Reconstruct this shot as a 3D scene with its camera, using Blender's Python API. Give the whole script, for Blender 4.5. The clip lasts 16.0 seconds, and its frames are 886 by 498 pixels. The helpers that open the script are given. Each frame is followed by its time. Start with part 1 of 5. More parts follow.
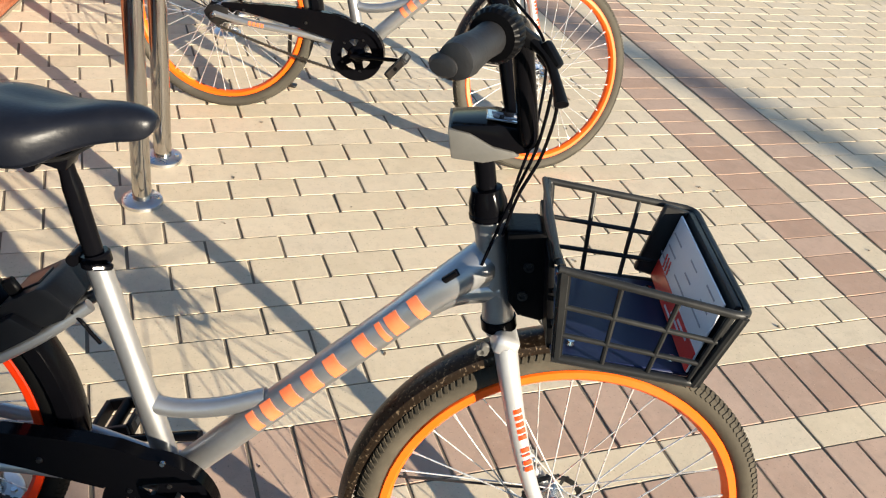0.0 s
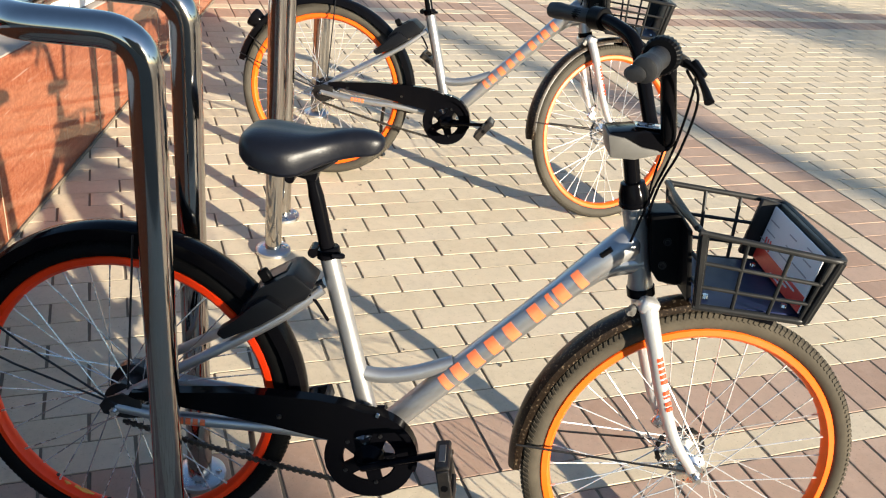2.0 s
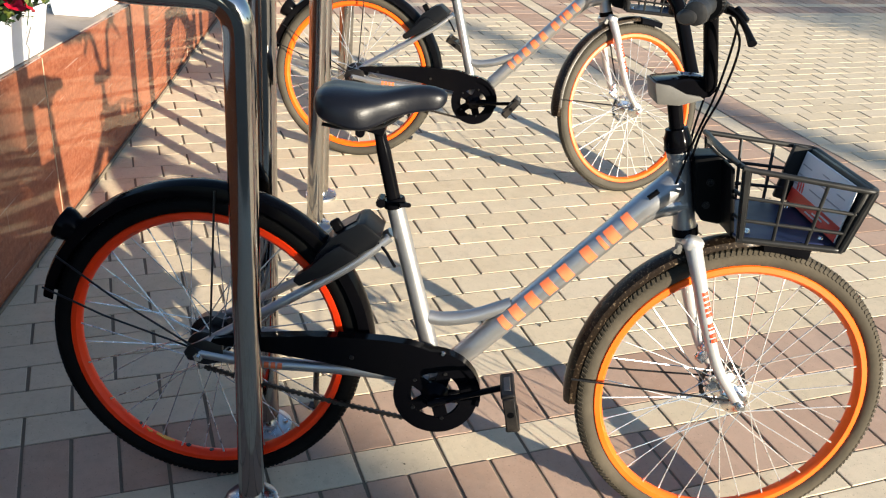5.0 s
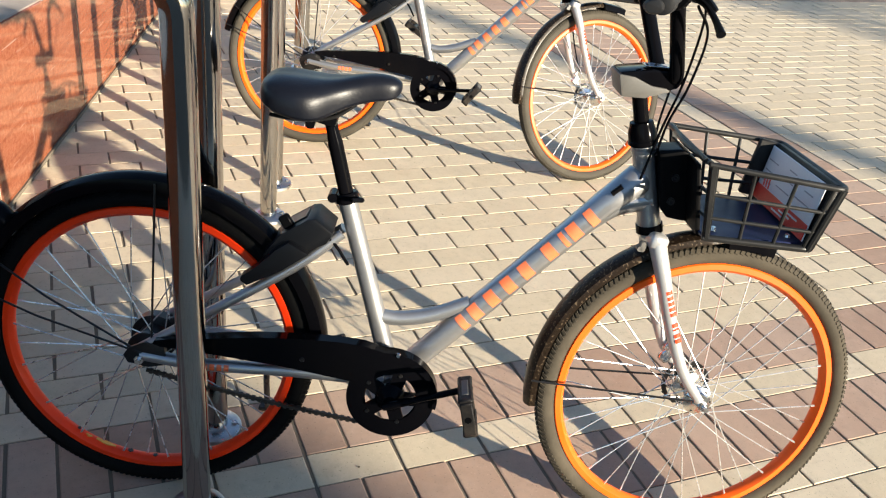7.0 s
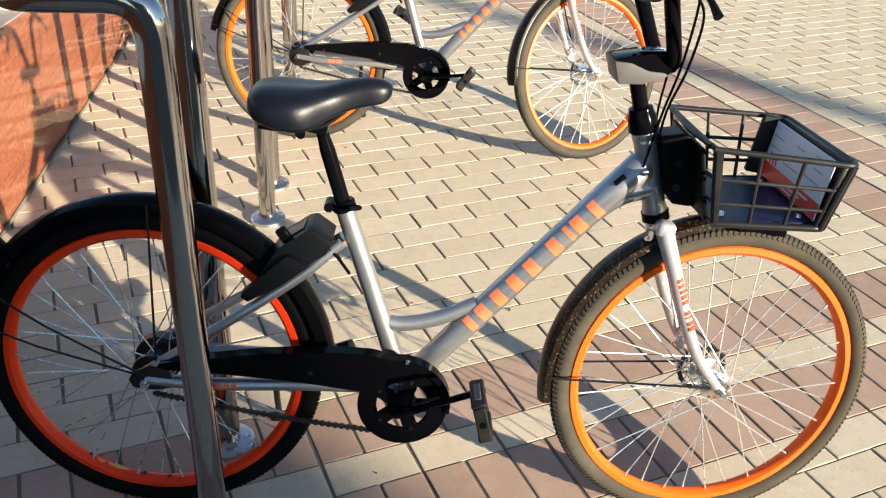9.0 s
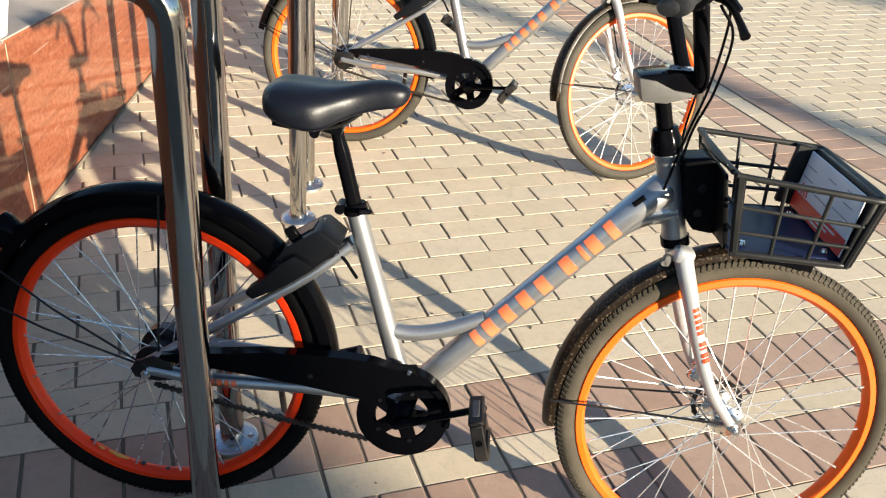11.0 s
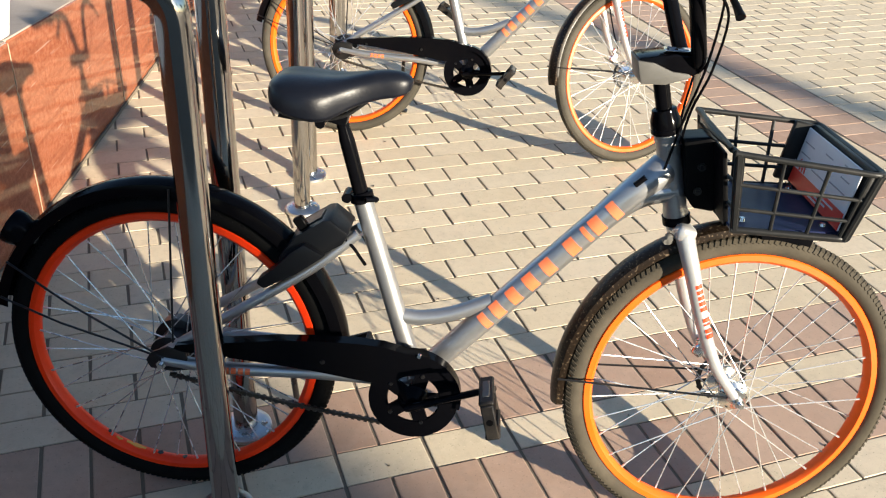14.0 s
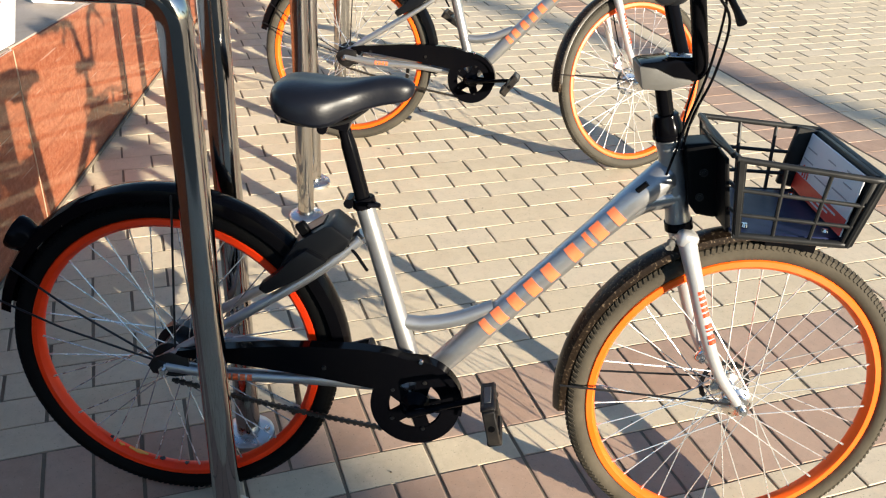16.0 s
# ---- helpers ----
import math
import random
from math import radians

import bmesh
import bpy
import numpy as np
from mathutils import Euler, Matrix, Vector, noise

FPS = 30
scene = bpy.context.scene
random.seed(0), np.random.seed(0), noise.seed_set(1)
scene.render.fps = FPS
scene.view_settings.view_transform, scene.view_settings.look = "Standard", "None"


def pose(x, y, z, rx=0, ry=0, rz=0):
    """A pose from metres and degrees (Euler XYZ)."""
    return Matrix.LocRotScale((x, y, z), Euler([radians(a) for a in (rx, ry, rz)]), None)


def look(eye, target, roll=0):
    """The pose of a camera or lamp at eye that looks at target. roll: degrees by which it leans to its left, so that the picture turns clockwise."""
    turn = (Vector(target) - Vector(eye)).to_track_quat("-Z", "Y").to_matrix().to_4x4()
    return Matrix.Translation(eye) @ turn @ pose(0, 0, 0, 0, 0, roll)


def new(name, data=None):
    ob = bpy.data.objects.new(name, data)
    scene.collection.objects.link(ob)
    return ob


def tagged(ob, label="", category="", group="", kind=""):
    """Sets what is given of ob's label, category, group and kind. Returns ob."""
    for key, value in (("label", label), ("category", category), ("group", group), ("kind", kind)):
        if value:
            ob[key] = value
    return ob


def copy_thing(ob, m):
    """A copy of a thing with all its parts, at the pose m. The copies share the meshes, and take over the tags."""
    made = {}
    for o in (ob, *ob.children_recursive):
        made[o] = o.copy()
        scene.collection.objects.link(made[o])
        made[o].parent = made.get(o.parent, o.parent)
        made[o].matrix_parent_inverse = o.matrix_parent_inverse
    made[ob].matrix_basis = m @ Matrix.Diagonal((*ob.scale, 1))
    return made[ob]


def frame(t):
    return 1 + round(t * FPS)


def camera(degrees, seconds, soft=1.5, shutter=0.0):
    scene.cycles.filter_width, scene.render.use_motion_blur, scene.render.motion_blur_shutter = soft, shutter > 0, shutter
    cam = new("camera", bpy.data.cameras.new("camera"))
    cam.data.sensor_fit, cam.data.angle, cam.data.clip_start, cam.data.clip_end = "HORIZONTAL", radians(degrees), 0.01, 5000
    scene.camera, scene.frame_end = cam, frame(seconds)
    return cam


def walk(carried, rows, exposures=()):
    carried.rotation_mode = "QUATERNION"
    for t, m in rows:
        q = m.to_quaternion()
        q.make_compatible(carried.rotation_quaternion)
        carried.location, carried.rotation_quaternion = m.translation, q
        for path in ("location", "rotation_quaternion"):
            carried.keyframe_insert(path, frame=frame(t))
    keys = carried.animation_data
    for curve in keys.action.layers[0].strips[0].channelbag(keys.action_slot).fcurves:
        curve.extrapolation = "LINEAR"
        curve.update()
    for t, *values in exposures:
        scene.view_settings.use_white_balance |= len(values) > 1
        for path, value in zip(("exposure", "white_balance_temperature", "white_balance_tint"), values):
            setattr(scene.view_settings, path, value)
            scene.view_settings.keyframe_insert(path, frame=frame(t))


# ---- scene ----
cam = camera(53.7, 16.0, soft=1.15)

PATH = [
    (0, (-0.823, -2.730, 1.412), (-0.126, -1.236, 0.280), 10.5),
    (0.5, (-0.912, -2.809, 1.421), (-0.281, -1.202, 0.413), 8.9),
    (1, (-1.069, -2.887, 1.412), (-0.433, -1.255, 0.446), 4.6),
    (1.5, (-1.180, -2.929, 1.417), (-0.513, -1.312, 0.447), 3.8),
    (2, (-1.183, -3.015, 1.427), (-0.510, -1.395, 0.466), 7.1),
    (2.5, (-1.137, -3.189, 1.432), (-0.467, -1.534, 0.532), 8.2),
    (3, (-1.136, -3.306, 1.424), (-0.556, -1.607, 0.542), 8.0),
    (3.5, (-1.132, -3.322, 1.425), (-0.650, -1.575, 0.579), 6.8),
    (4, (-1.159, -3.280, 1.414), (-0.702, -1.529, 0.563), 6.2),
    (4.5, (-1.265, -3.199, 1.407), (-0.788, -1.474, 0.514), 5.3),
    (5, (-1.332, -3.131, 1.384), (-0.666, -1.505, 0.430), 5.5),
    (5.2, (-1.347, -3.135, 1.392), (-0.609, -1.549, 0.423), 6.1),
    (7.3, (-1.290, -3.054, 1.369), (-0.547, -1.480, 0.384), 7.1),
    (7.5, (-1.308, -3.052, 1.370), (-0.572, -1.494, 0.354), 6.6),
    (8, (-1.368, -3.049, 1.380), (-0.633, -1.502, 0.346), 4.7),
    (8.5, (-1.340, -3.030, 1.382), (-0.604, -1.481, 0.353), 2.5),
    (8.7, (-1.307, -3.011, 1.395), (-0.574, -1.460, 0.366), 2.7),
    (10.8, (-1.192, -3.018, 1.376), (-0.568, -1.405, 0.370), 4.4),
    (11, (-1.188, -3.012, 1.377), (-0.569, -1.400, 0.368), 5.0),
    (11.5, (-1.189, -3.016, 1.382), (-0.569, -1.403, 0.375), 5.3),
    (12, (-1.199, -3.021, 1.378), (-0.581, -1.408, 0.371), 5.6),
    (12.5, (-1.197, -3.018, 1.372), (-0.580, -1.422, 0.337), 5.4),
    (13, (-1.192, -3.021, 1.375), (-0.579, -1.433, 0.325), 4.4),
    (13.5, (-1.199, -3.030, 1.385), (-0.586, -1.441, 0.335), 3.5),
    (14, (-1.207, -3.035, 1.388), (-0.593, -1.437, 0.354), 3.4),
    (14.5, (-1.206, -3.037, 1.390), (-0.599, -1.429, 0.368), 3.2),
    (15, (-1.195, -3.034, 1.386), (-0.590, -1.424, 0.366), 2.9),
    (15.5, (-1.197, -3.035, 1.386), (-0.593, -1.425, 0.364), 2.9),
    (16, (-1.201, -3.039, 1.385), (-0.597, -1.428, 0.366), 3.2),
]
walk(cam, [(t, look(eye, target, roll)) for t, eye, target, roll in PATH])

# ---------------------------------------------------------------- light
TOWARDS_SUN = Vector((0.454, -0.891, 0))
SUN = (TOWARDS_SUN * math.cos(radians(15)) + Vector((0, 0, math.sin(radians(15))))).normalized()
world = bpy.data.worlds.new("sky")
scene.world = world
world.use_nodes = True
wn = world.node_tree.nodes
sky = wn.new("ShaderNodeTexSky")
sky.sky_type = "NISHITA"
sky.sun_disc = False
sky.sun_elevation = radians(15)
sky.sun_rotation = math.atan2(SUN.x, SUN.y)
sky.air_density, sky.dust_density, sky.ozone_density = 1.0, 0.25, 2.6
world.node_tree.links.new(sky.outputs[0], wn["Background"].inputs[0])
wn["Background"].inputs[1].default_value = 0.082
sun_data = bpy.data.lights.new("sun", "SUN")
sun_data.energy, sun_data.angle, sun_data.color = 5.0, radians(0.55), (1.0, 0.893, 0.715)
sun = new("sun", sun_data)
sun.matrix_world = look(tuple(SUN * 30), (0, 0, 0))
scene.view_settings.exposure = 1.43


# ---------------------------------------------------------------- materials
def node_mat(name):
    m = bpy.data.materials.new(name)
    m.use_nodes = True
    t = m.node_tree
    return m, t, t.nodes["Principled BSDF"]


def mix(t, a, b, fac, blend="MIX"):
    n = t.nodes.new("ShaderNodeMix")
    n.data_type, n.blend_type = "RGBA", blend
    for sock, val in ((n.inputs[0], fac), (n.inputs[6], a), (n.inputs[7], b)):
        if isinstance(val, (tuple, float, int)):
            sock.default_value = (*val, 1) if isinstance(val, tuple) else val
        else:
            t.links.new(val, sock)
    return n.outputs[2]


def noise_tex(t, scale, detail=4, coord="Object", rough=0.6, stretch=None):
    c = t.nodes.new("ShaderNodeTexCoord")
    n = t.nodes.new("ShaderNodeTexNoise")
    n.inputs["Scale"].default_value = scale
    n.inputs["Detail"].default_value = detail
    n.inputs["Roughness"].default_value = rough
    if stretch:
        mp = t.nodes.new("ShaderNodeMapping")
        mp.inputs["Scale"].default_value = stretch
        t.links.new(c.outputs[coord], mp.inputs[0])
        t.links.new(mp.outputs[0], n.inputs["Vector"])
    else:
        t.links.new(c.outputs[coord], n.inputs["Vector"])
    return n.outputs["Fac"]


def ramp(t, fac, lo, hi, a=0.0, b=1.0):
    n = t.nodes.new("ShaderNodeMapRange")
    n.inputs[1].default_value, n.inputs[2].default_value = lo, hi
    n.inputs[3].default_value, n.inputs[4].default_value = a, b
    t.links.new(fac, n.inputs[0])
    return n.outputs[0]


def bump(t, bsdf, fac, strength, distance):
    n = t.nodes.new("ShaderNodeBump")
    n.inputs["Strength"].default_value, n.inputs["Distance"].default_value = strength, distance
    t.links.new(fac, n.inputs["Height"])
    t.links.new(n.outputs[0], bsdf.inputs["Normal"])


def surface(name, color, rough=0.5, metal=0.0, wear=None, wear_amount=0.3, scale=30.0, grain=0.08, bumpy=0.0, rough_var=0.1, coat=0.0, lo=0.48, hi=0.72, spec=0.5):
    """A painted, moulded or metal surface with grain and patches of wear or dust."""
    m, t, b = node_mat(name)
    fine, coarse = noise_tex(t, scale * 6, 3), noise_tex(t, scale * 0.35, 5)
    dark = tuple(c * (1 - grain * 2) for c in color)
    light = tuple(min(1, c * (1 + grain)) for c in color)
    col = mix(t, dark, light, fine)
    if wear:
        col = mix(t, col, wear, ramp(t, coarse, lo, hi, 0, wear_amount))
    t.links.new(col, b.inputs["Base Color"])
    t.links.new(ramp(t, coarse, 0.3, 0.7, max(0.02, rough - rough_var), min(1, rough + rough_var)), b.inputs["Roughness"])
    b.inputs["Metallic"].default_value = metal
    b.inputs["Coat Weight"].default_value = coat
    b.inputs["Specular IOR Level"].default_value = spec
    if bumpy:
        bump(t, b, fine, bumpy, 0.002)
    return m


def paver_material(name, a, b_, c, stain):
    m, t, b = node_mat(name)
    info, geo = t.nodes.new("ShaderNodeObjectInfo"), t.nodes.new("ShaderNodeNewGeometry")
    add = t.nodes.new("ShaderNodeMath")
    add.operation = "ADD"
    fr = t.nodes.new("ShaderNodeMath")
    fr.operation = "FRACT"
    t.links.new(info.outputs["Random"], add.inputs[0])
    t.links.new(geo.outputs["Random Per Island"], add.inputs[1])
    t.links.new(add.outputs[0], fr.inputs[0])
    cr = t.nodes.new("ShaderNodeValToRGB")
    cr.color_ramp.elements[0].color, cr.color_ramp.elements[1].color = (*a, 1), (*c, 1)
    e = cr.color_ramp.elements.new(0.5)
    e.color = (*b_, 1)
    t.links.new(fr.outputs[0], cr.inputs[0])
    pos = geo.outputs["Position"]

    def wnoise(scale, detail):
        n = t.nodes.new("ShaderNodeTexNoise")
        n.inputs["Scale"].default_value, n.inputs["Detail"].default_value = scale, detail
        n.inputs["Roughness"].default_value = 0.65
        t.links.new(pos, n.inputs["Vector"])
        return n.outputs["Fac"]
    grain, blot, patch = wnoise(420, 3), wnoise(38, 4), wnoise(1.7, 4)
    col = mix(t, cr.outputs[0], (0.5, 0.5, 0.5), ramp(t, grain, 0.35, 0.7, 0.0, 0.5), "OVERLAY")
    col = mix(t, col, stain, ramp(t, blot, 0.5, 0.75, 0, 0.35))
    col = mix(t, col, stain, ramp(t, patch, 0.5, 0.75, 0, 0.28))
    pale = tuple(min(1, v * 1.16) for v in c)
    col = mix(t, col, pale, ramp(t, wnoise(16, 6), 0.48, 0.72, 0, 0.34))
    col = mix(t, col, tuple(v * 0.55 for v in stain), ramp(t, wnoise(9, 5), 0.58, 0.74, 0, 0.25))
    col = mix(t, col, tuple(v * 0.5 for v in stain), ramp(t, wnoise(170, 2), 0.64, 0.72, 0, 0.62))
    col = mix(t, col, tuple(min(1, v * 1.35) for v in c), ramp(t, wnoise(230, 2), 0.67, 0.73, 0, 0.6))
    t.links.new(col, b.inputs["Base Color"])
    b.inputs["Roughness"].default_value = 0.82
    b.inputs["Specular IOR Level"].default_value = 0.3
    bump(t, b, mix(t, grain, blot, 0.45), 0.5, 0.002)
    return m


CREAM = paver_material("cream_paver", (0.575, 0.474, 0.332), (0.605, 0.503, 0.357), (0.62, 0.520, 0.382), (0.39, 0.32, 0.232))
RED = paver_material("red_paver", (0.385, 0.25, 0.178), (0.43, 0.292, 0.213), (0.47, 0.332, 0.25), (0.29, 0.228, 0.183))


def ground_material():
    m, t, b = node_mat("joint_sand")
    n = noise_tex(t, 260, 3)
    col = mix(t, (0.115, 0.09, 0.062), (0.22, 0.178, 0.128), n)
    t.links.new(col, b.inputs["Base Color"])
    b.inputs["Roughness"].default_value = 0.95
    bump(t, b, n, 0.5, 0.003)
    return m


def granite_material(name, a, b_, speck):
    """Polished stone: fine specks, bedding streaks along the slab, pale saw scratches and dull dusty patches."""
    m, t, b = node_mat(name)
    fine, mid, big = noise_tex(t, 330, 2), noise_tex(t, 60, 4), noise_tex(t, 2.3, 5, stretch=(1, 1, 0.5))
    info = t.nodes.new("ShaderNodeObjectInfo")
    col = mix(t, a, b_, ramp(t, mid, 0.35, 0.65))
    col = mix(t, col, speck, ramp(t, fine, 0.55, 0.64, 0, 0.8))
    streak = noise_tex(t, 16, 5, stretch=(1, 0.22, 3.2))
    col = mix(t, col, tuple(c * 0.55 for c in a), ramp(t, streak, 0.48, 0.68, 0, 0.6))
    col = mix(t, col, (0.34, 0.2, 0.14), ramp(t, big, 0.5, 0.75, 0, 0.15))
    col = mix(t, col, tuple(c * 0.75 for c in a), ramp(t, info.outputs["Random"], 0, 1, 0, 0.3))
    scratch = noise_tex(t, 9, 2, stretch=(1, 0.35, 7.0))
    upright = noise_tex(t, 11, 2, stretch=(1, 6.0, 0.3))
    col = mix(t, col, (0.5, 0.36, 0.28), ramp(t, scratch, 0.66, 0.72, 0, 0.4))
    col = mix(t, col, (0.5, 0.36, 0.28), ramp(t, upright, 0.70, 0.74, 0, 0.35))
    t.links.new(col, b.inputs["Base Color"])
    t.links.new(ramp(t, mix(t, big, mid, 0.4), 0.4, 0.65, 0.03, 0.10), b.inputs["Roughness"])
    bump(t, b, fine, 0.03, 0.0005)
    return m


SAND = ground_material()
GRANITE = granite_material("red_granite", (0.268, 0.076, 0.033), (0.375, 0.138, 0.070), (0.115, 0.036, 0.021))
FILLER = surface("pale_joint_mortar", (0.52, 0.36, 0.24), 0.9, wear=(0.36, 0.2, 0.12), wear_amount=0.6, scale=60, bumpy=0.3)
COPING = surface("dusty_stone_coping", (0.34, 0.28, 0.235), 0.75, wear=(0.22, 0.18, 0.15), wear_amount=0.6, scale=20, bumpy=0.3)
STEEL = surface("polished_stainless_steel", (0.48, 0.46, 0.435), 0.10, 1.0, wear=(0.38, 0.36, 0.335), wear_amount=0.4, scale=14, grain=0.05, rough_var=0.04)
SILVER = surface("silver_frame_paint", (0.40, 0.40, 0.405), 0.36, 0.8, wear=(0.32, 0.305, 0.28), wear_amount=0.35, scale=18, grain=0.05, coat=0.25)
WHITEFORK = surface("white_silver_fork_paint", (0.53, 0.525, 0.52), 0.36, 0.5, wear=(0.40, 0.37, 0.33), wear_amount=0.35, scale=20, grain=0.05, coat=0.25)
# sunlit copy of the rim orange, the sun's yellower tone put into the colour
ORANGE = surface("sunlit_rim_orange", (0.97, 0.118, 0.004), 0.42, 0.0, wear=(0.92, 0.14, 0.012), wear_amount=0.4, scale=25, grain=0.05, spec=0.4)
# shaded copy of the rim orange, made redder; the fork letters borrow it
REDORANGE = surface("shaded_rim_red_orange", (0.98, 0.042, 0.001), 0.40, 0.0, wear=(0.92, 0.055, 0.003), wear_amount=0.35, scale=25, grain=0.05, spec=0.4)
SCUFF = surface("yellow_scuffed_paint", (0.80, 0.36, 0.05), 0.5, wear=(0.75, 0.16, 0.01), wear_amount=0.6, scale=90)
DECAL = surface("orange_vinyl", (0.80, 0.17, 0.06), 0.5, wear=(0.66, 0.3, 0.16), wear_amount=0.3, scale=60)
BLACK = surface("black_gloss_plastic", (0.003, 0.003, 0.004), 0.12, wear=(0.008, 0.007, 0.006), wear_amount=0.3, scale=16, rough_var=0.06, spec=0.055)
MATTE = surface("black_matte_plastic", (0.003, 0.003, 0.0035), 0.40, wear=(0.010, 0.009, 0.008), wear_amount=0.3, scale=20, bumpy=0.12, spec=0.08)
BASKET = surface("black_basket_plastic", (0.015, 0.015, 0.015), 0.42, wear=(0.055, 0.052, 0.047), wear_amount=0.45, scale=24, bumpy=0.12, spec=0.25)
RUBBER = surface("dusty_tyre_rubber", (0.056, 0.047, 0.034), 0.85, wear=(0.115, 0.096, 0.07), wear_amount=0.55, scale=22, bumpy=0.3, spec=0.2)
PALERUBBER = surface("grey_dusty_tyre_rubber", (0.062, 0.055, 0.043), 0.85, wear=(0.115, 0.1, 0.076), wear_amount=0.55, scale=22, bumpy=0.3, spec=0.2)
LOCKPLASTIC = surface("charcoal_lock_plastic", (0.005, 0.0055, 0.007), 0.42, wear=(0.013, 0.0125, 0.0125), wear_amount=0.35, scale=26, bumpy=0.12, spec=0.2)
# shaded copy of the tyre rubber, its shade put into a near-black colour
SHADERUBBER = surface("shaded_tyre_rubber", (0.005, 0.005, 0.005), 0.75, wear=(0.011, 0.010, 0.009), wear_amount=0.35, scale=22, bumpy=0.3, spec=0.08)
GRIP = surface("black_rubber_grip", (0.010, 0.010, 0.011), 0.6, wear=(0.04, 0.037, 0.034), wear_amount=0.35, scale=35, bumpy=0.25)
SADDLE = surface("black_vinyl_saddle", (0.006, 0.007, 0.011), 0.36, wear=(0.018, 0.018, 0.022), wear_amount=0.4, scale=30, bumpy=0.12, rough_var=0.06, spec=0.24)
FOOT = surface("brushed_stainless_steel", (0.62, 0.62, 0.62), 0.32, 1.0, wear=(0.45, 0.43, 0.40), wear_amount=0.35, scale=30)
CHROME = surface("bright_chrome", (0.75, 0.74, 0.72), 0.18, 1.0, wear=(0.4, 0.36, 0.3), wear_amount=0.3, scale=40)
SPOKE = surface("steel_spoke", (0.72, 0.715, 0.70), 0.27, 0.7, scale=40)
MUD = surface("muddy_black_plastic", (0.016, 0.010, 0.006), 0.33, wear=(0.26, 0.19, 0.12), wear_amount=0.45, scale=520, rough_var=0.08, lo=0.57, hi=0.64, spec=0.18)
PEDAL = surface("scuffed_black_plastic", (0.012, 0.010, 0.009), 0.55, wear=(0.075, 0.06, 0.045), wear_amount=0.5, scale=60, bumpy=0.2, spec=0.3)
OILY = surface("oily_brown_steel", (0.05, 0.042, 0.034), 0.4, 0.5, wear=(0.11, 0.085, 0.06), wear_amount=0.5, scale=60)
BLACKMETAL = surface("black_metal", (0.014, 0.014, 0.015), 0.35, 0.4, wear=(0.06, 0.05, 0.04), wear_amount=0.35, scale=30)
GREY = surface("grey_plastic", (0.10, 0.095, 0.085), 0.5, wear=(0.15, 0.135, 0.115), wear_amount=0.3, scale=30)
NAVY = surface("navy_plastic", (0.012, 0.018, 0.058), 0.42, wear=(0.035, 0.038, 0.06), wear_amount=0.35, scale=24, spec=0.3)
WHITE = surface("white_plastic", (0.82, 0.84, 0.87), 0.45, wear=(0.60, 0.58, 0.55), wear_amount=0.3, scale=10, grain=0.03)
PAPER = surface("printed_white_card", (0.72, 0.70, 0.72), 0.35, scale=20, grain=0.03)
CARDRED = surface("printed_red", (0.80, 0.045, 0.028), 0.35, scale=20)
CARDGREY = surface("printed_grey", (0.33, 0.32, 0.35), 0.4, scale=20)
AMBER = surface("red_reflector", (0.25, 0.02, 0.015), 0.2, scale=20)
SOIL = surface("potting_soil", (0.04, 0.028, 0.02), 0.95, scale=60, bumpy=0.6)
LEAF = surface("dark_green_leaf", (0.022, 0.046, 0.013), 0.55, wear=(0.06, 0.09, 0.018), wear_amount=0.45, scale=8, grain=0.2, spec=0.3)
BARK = surface("grey_brown_bark", (0.12, 0.09, 0.065), 0.9, wear=(0.06, 0.05, 0.04), wear_amount=0.6, scale=12, bumpy=0.5)
LIME = surface("yellow_green_leaf", (0.12, 0.15, 0.025), 0.55, wear=(0.07, 0.11, 0.02), wear_amount=0.5, scale=12, grain=0.2)
PETAL_RED = surface("red_petal", (0.62, 0.006, 0.028), 0.55, wear=(0.28, 0.0, 0.015), wear_amount=0.5, scale=40, spec=0.2)
PETAL_WHITE = surface("white_petal", (0.76, 0.75, 0.74), 0.5, scale=40)
PETAL_PURPLE = surface("purple_petal", (0.10, 0.04, 0.34), 0.5, scale=40)
PETAL_PINK = surface("pink_petal", (0.72, 0.20, 0.42), 0.5, scale=40)
PLASTER = surface("grey_plaster", (0.14, 0.13, 0.115), 0.85, wear=(0.09, 0.083, 0.075), wear_amount=0.5, scale=3, bumpy=0.2)
KIOSK = surface("pale_grey_panel", (0.36, 0.37, 0.35), 0.55, wear=(0.25, 0.25, 0.24), wear_amount=0.4, scale=4)


# ---------------------------------------------------------------- mesh helpers
def mesh_of(name, bm, material, smooth=True):
    me = bpy.data.meshes.new(name)
    bmesh.ops.recalc_face_normals(bm, faces=bm.faces)
    if smooth:
        for f in bm.faces:
            f.smooth = True
        for e in bm.edges:
            if len(e.link_faces) == 2 and e.calc_face_angle(0) > radians(38):
                e.smooth = False
    bm.to_mesh(me)
    bm.free()
    me.materials.append(material)
    return me


def part(name, bm, material, parent=None, label="", smooth=True):
    """One mesh object; under a thing or a part if one is given."""
    ob = new(name, mesh_of(name, bm, material, smooth))
    if parent:
        ob.parent = parent
    return tagged(ob, label)


def thing(name, m, label, category, group="", kind=""):
    ob = new(name)
    ob.empty_display_size = 0.1
    ob.matrix_world = m
    return tagged(ob, label, category, group, kind)


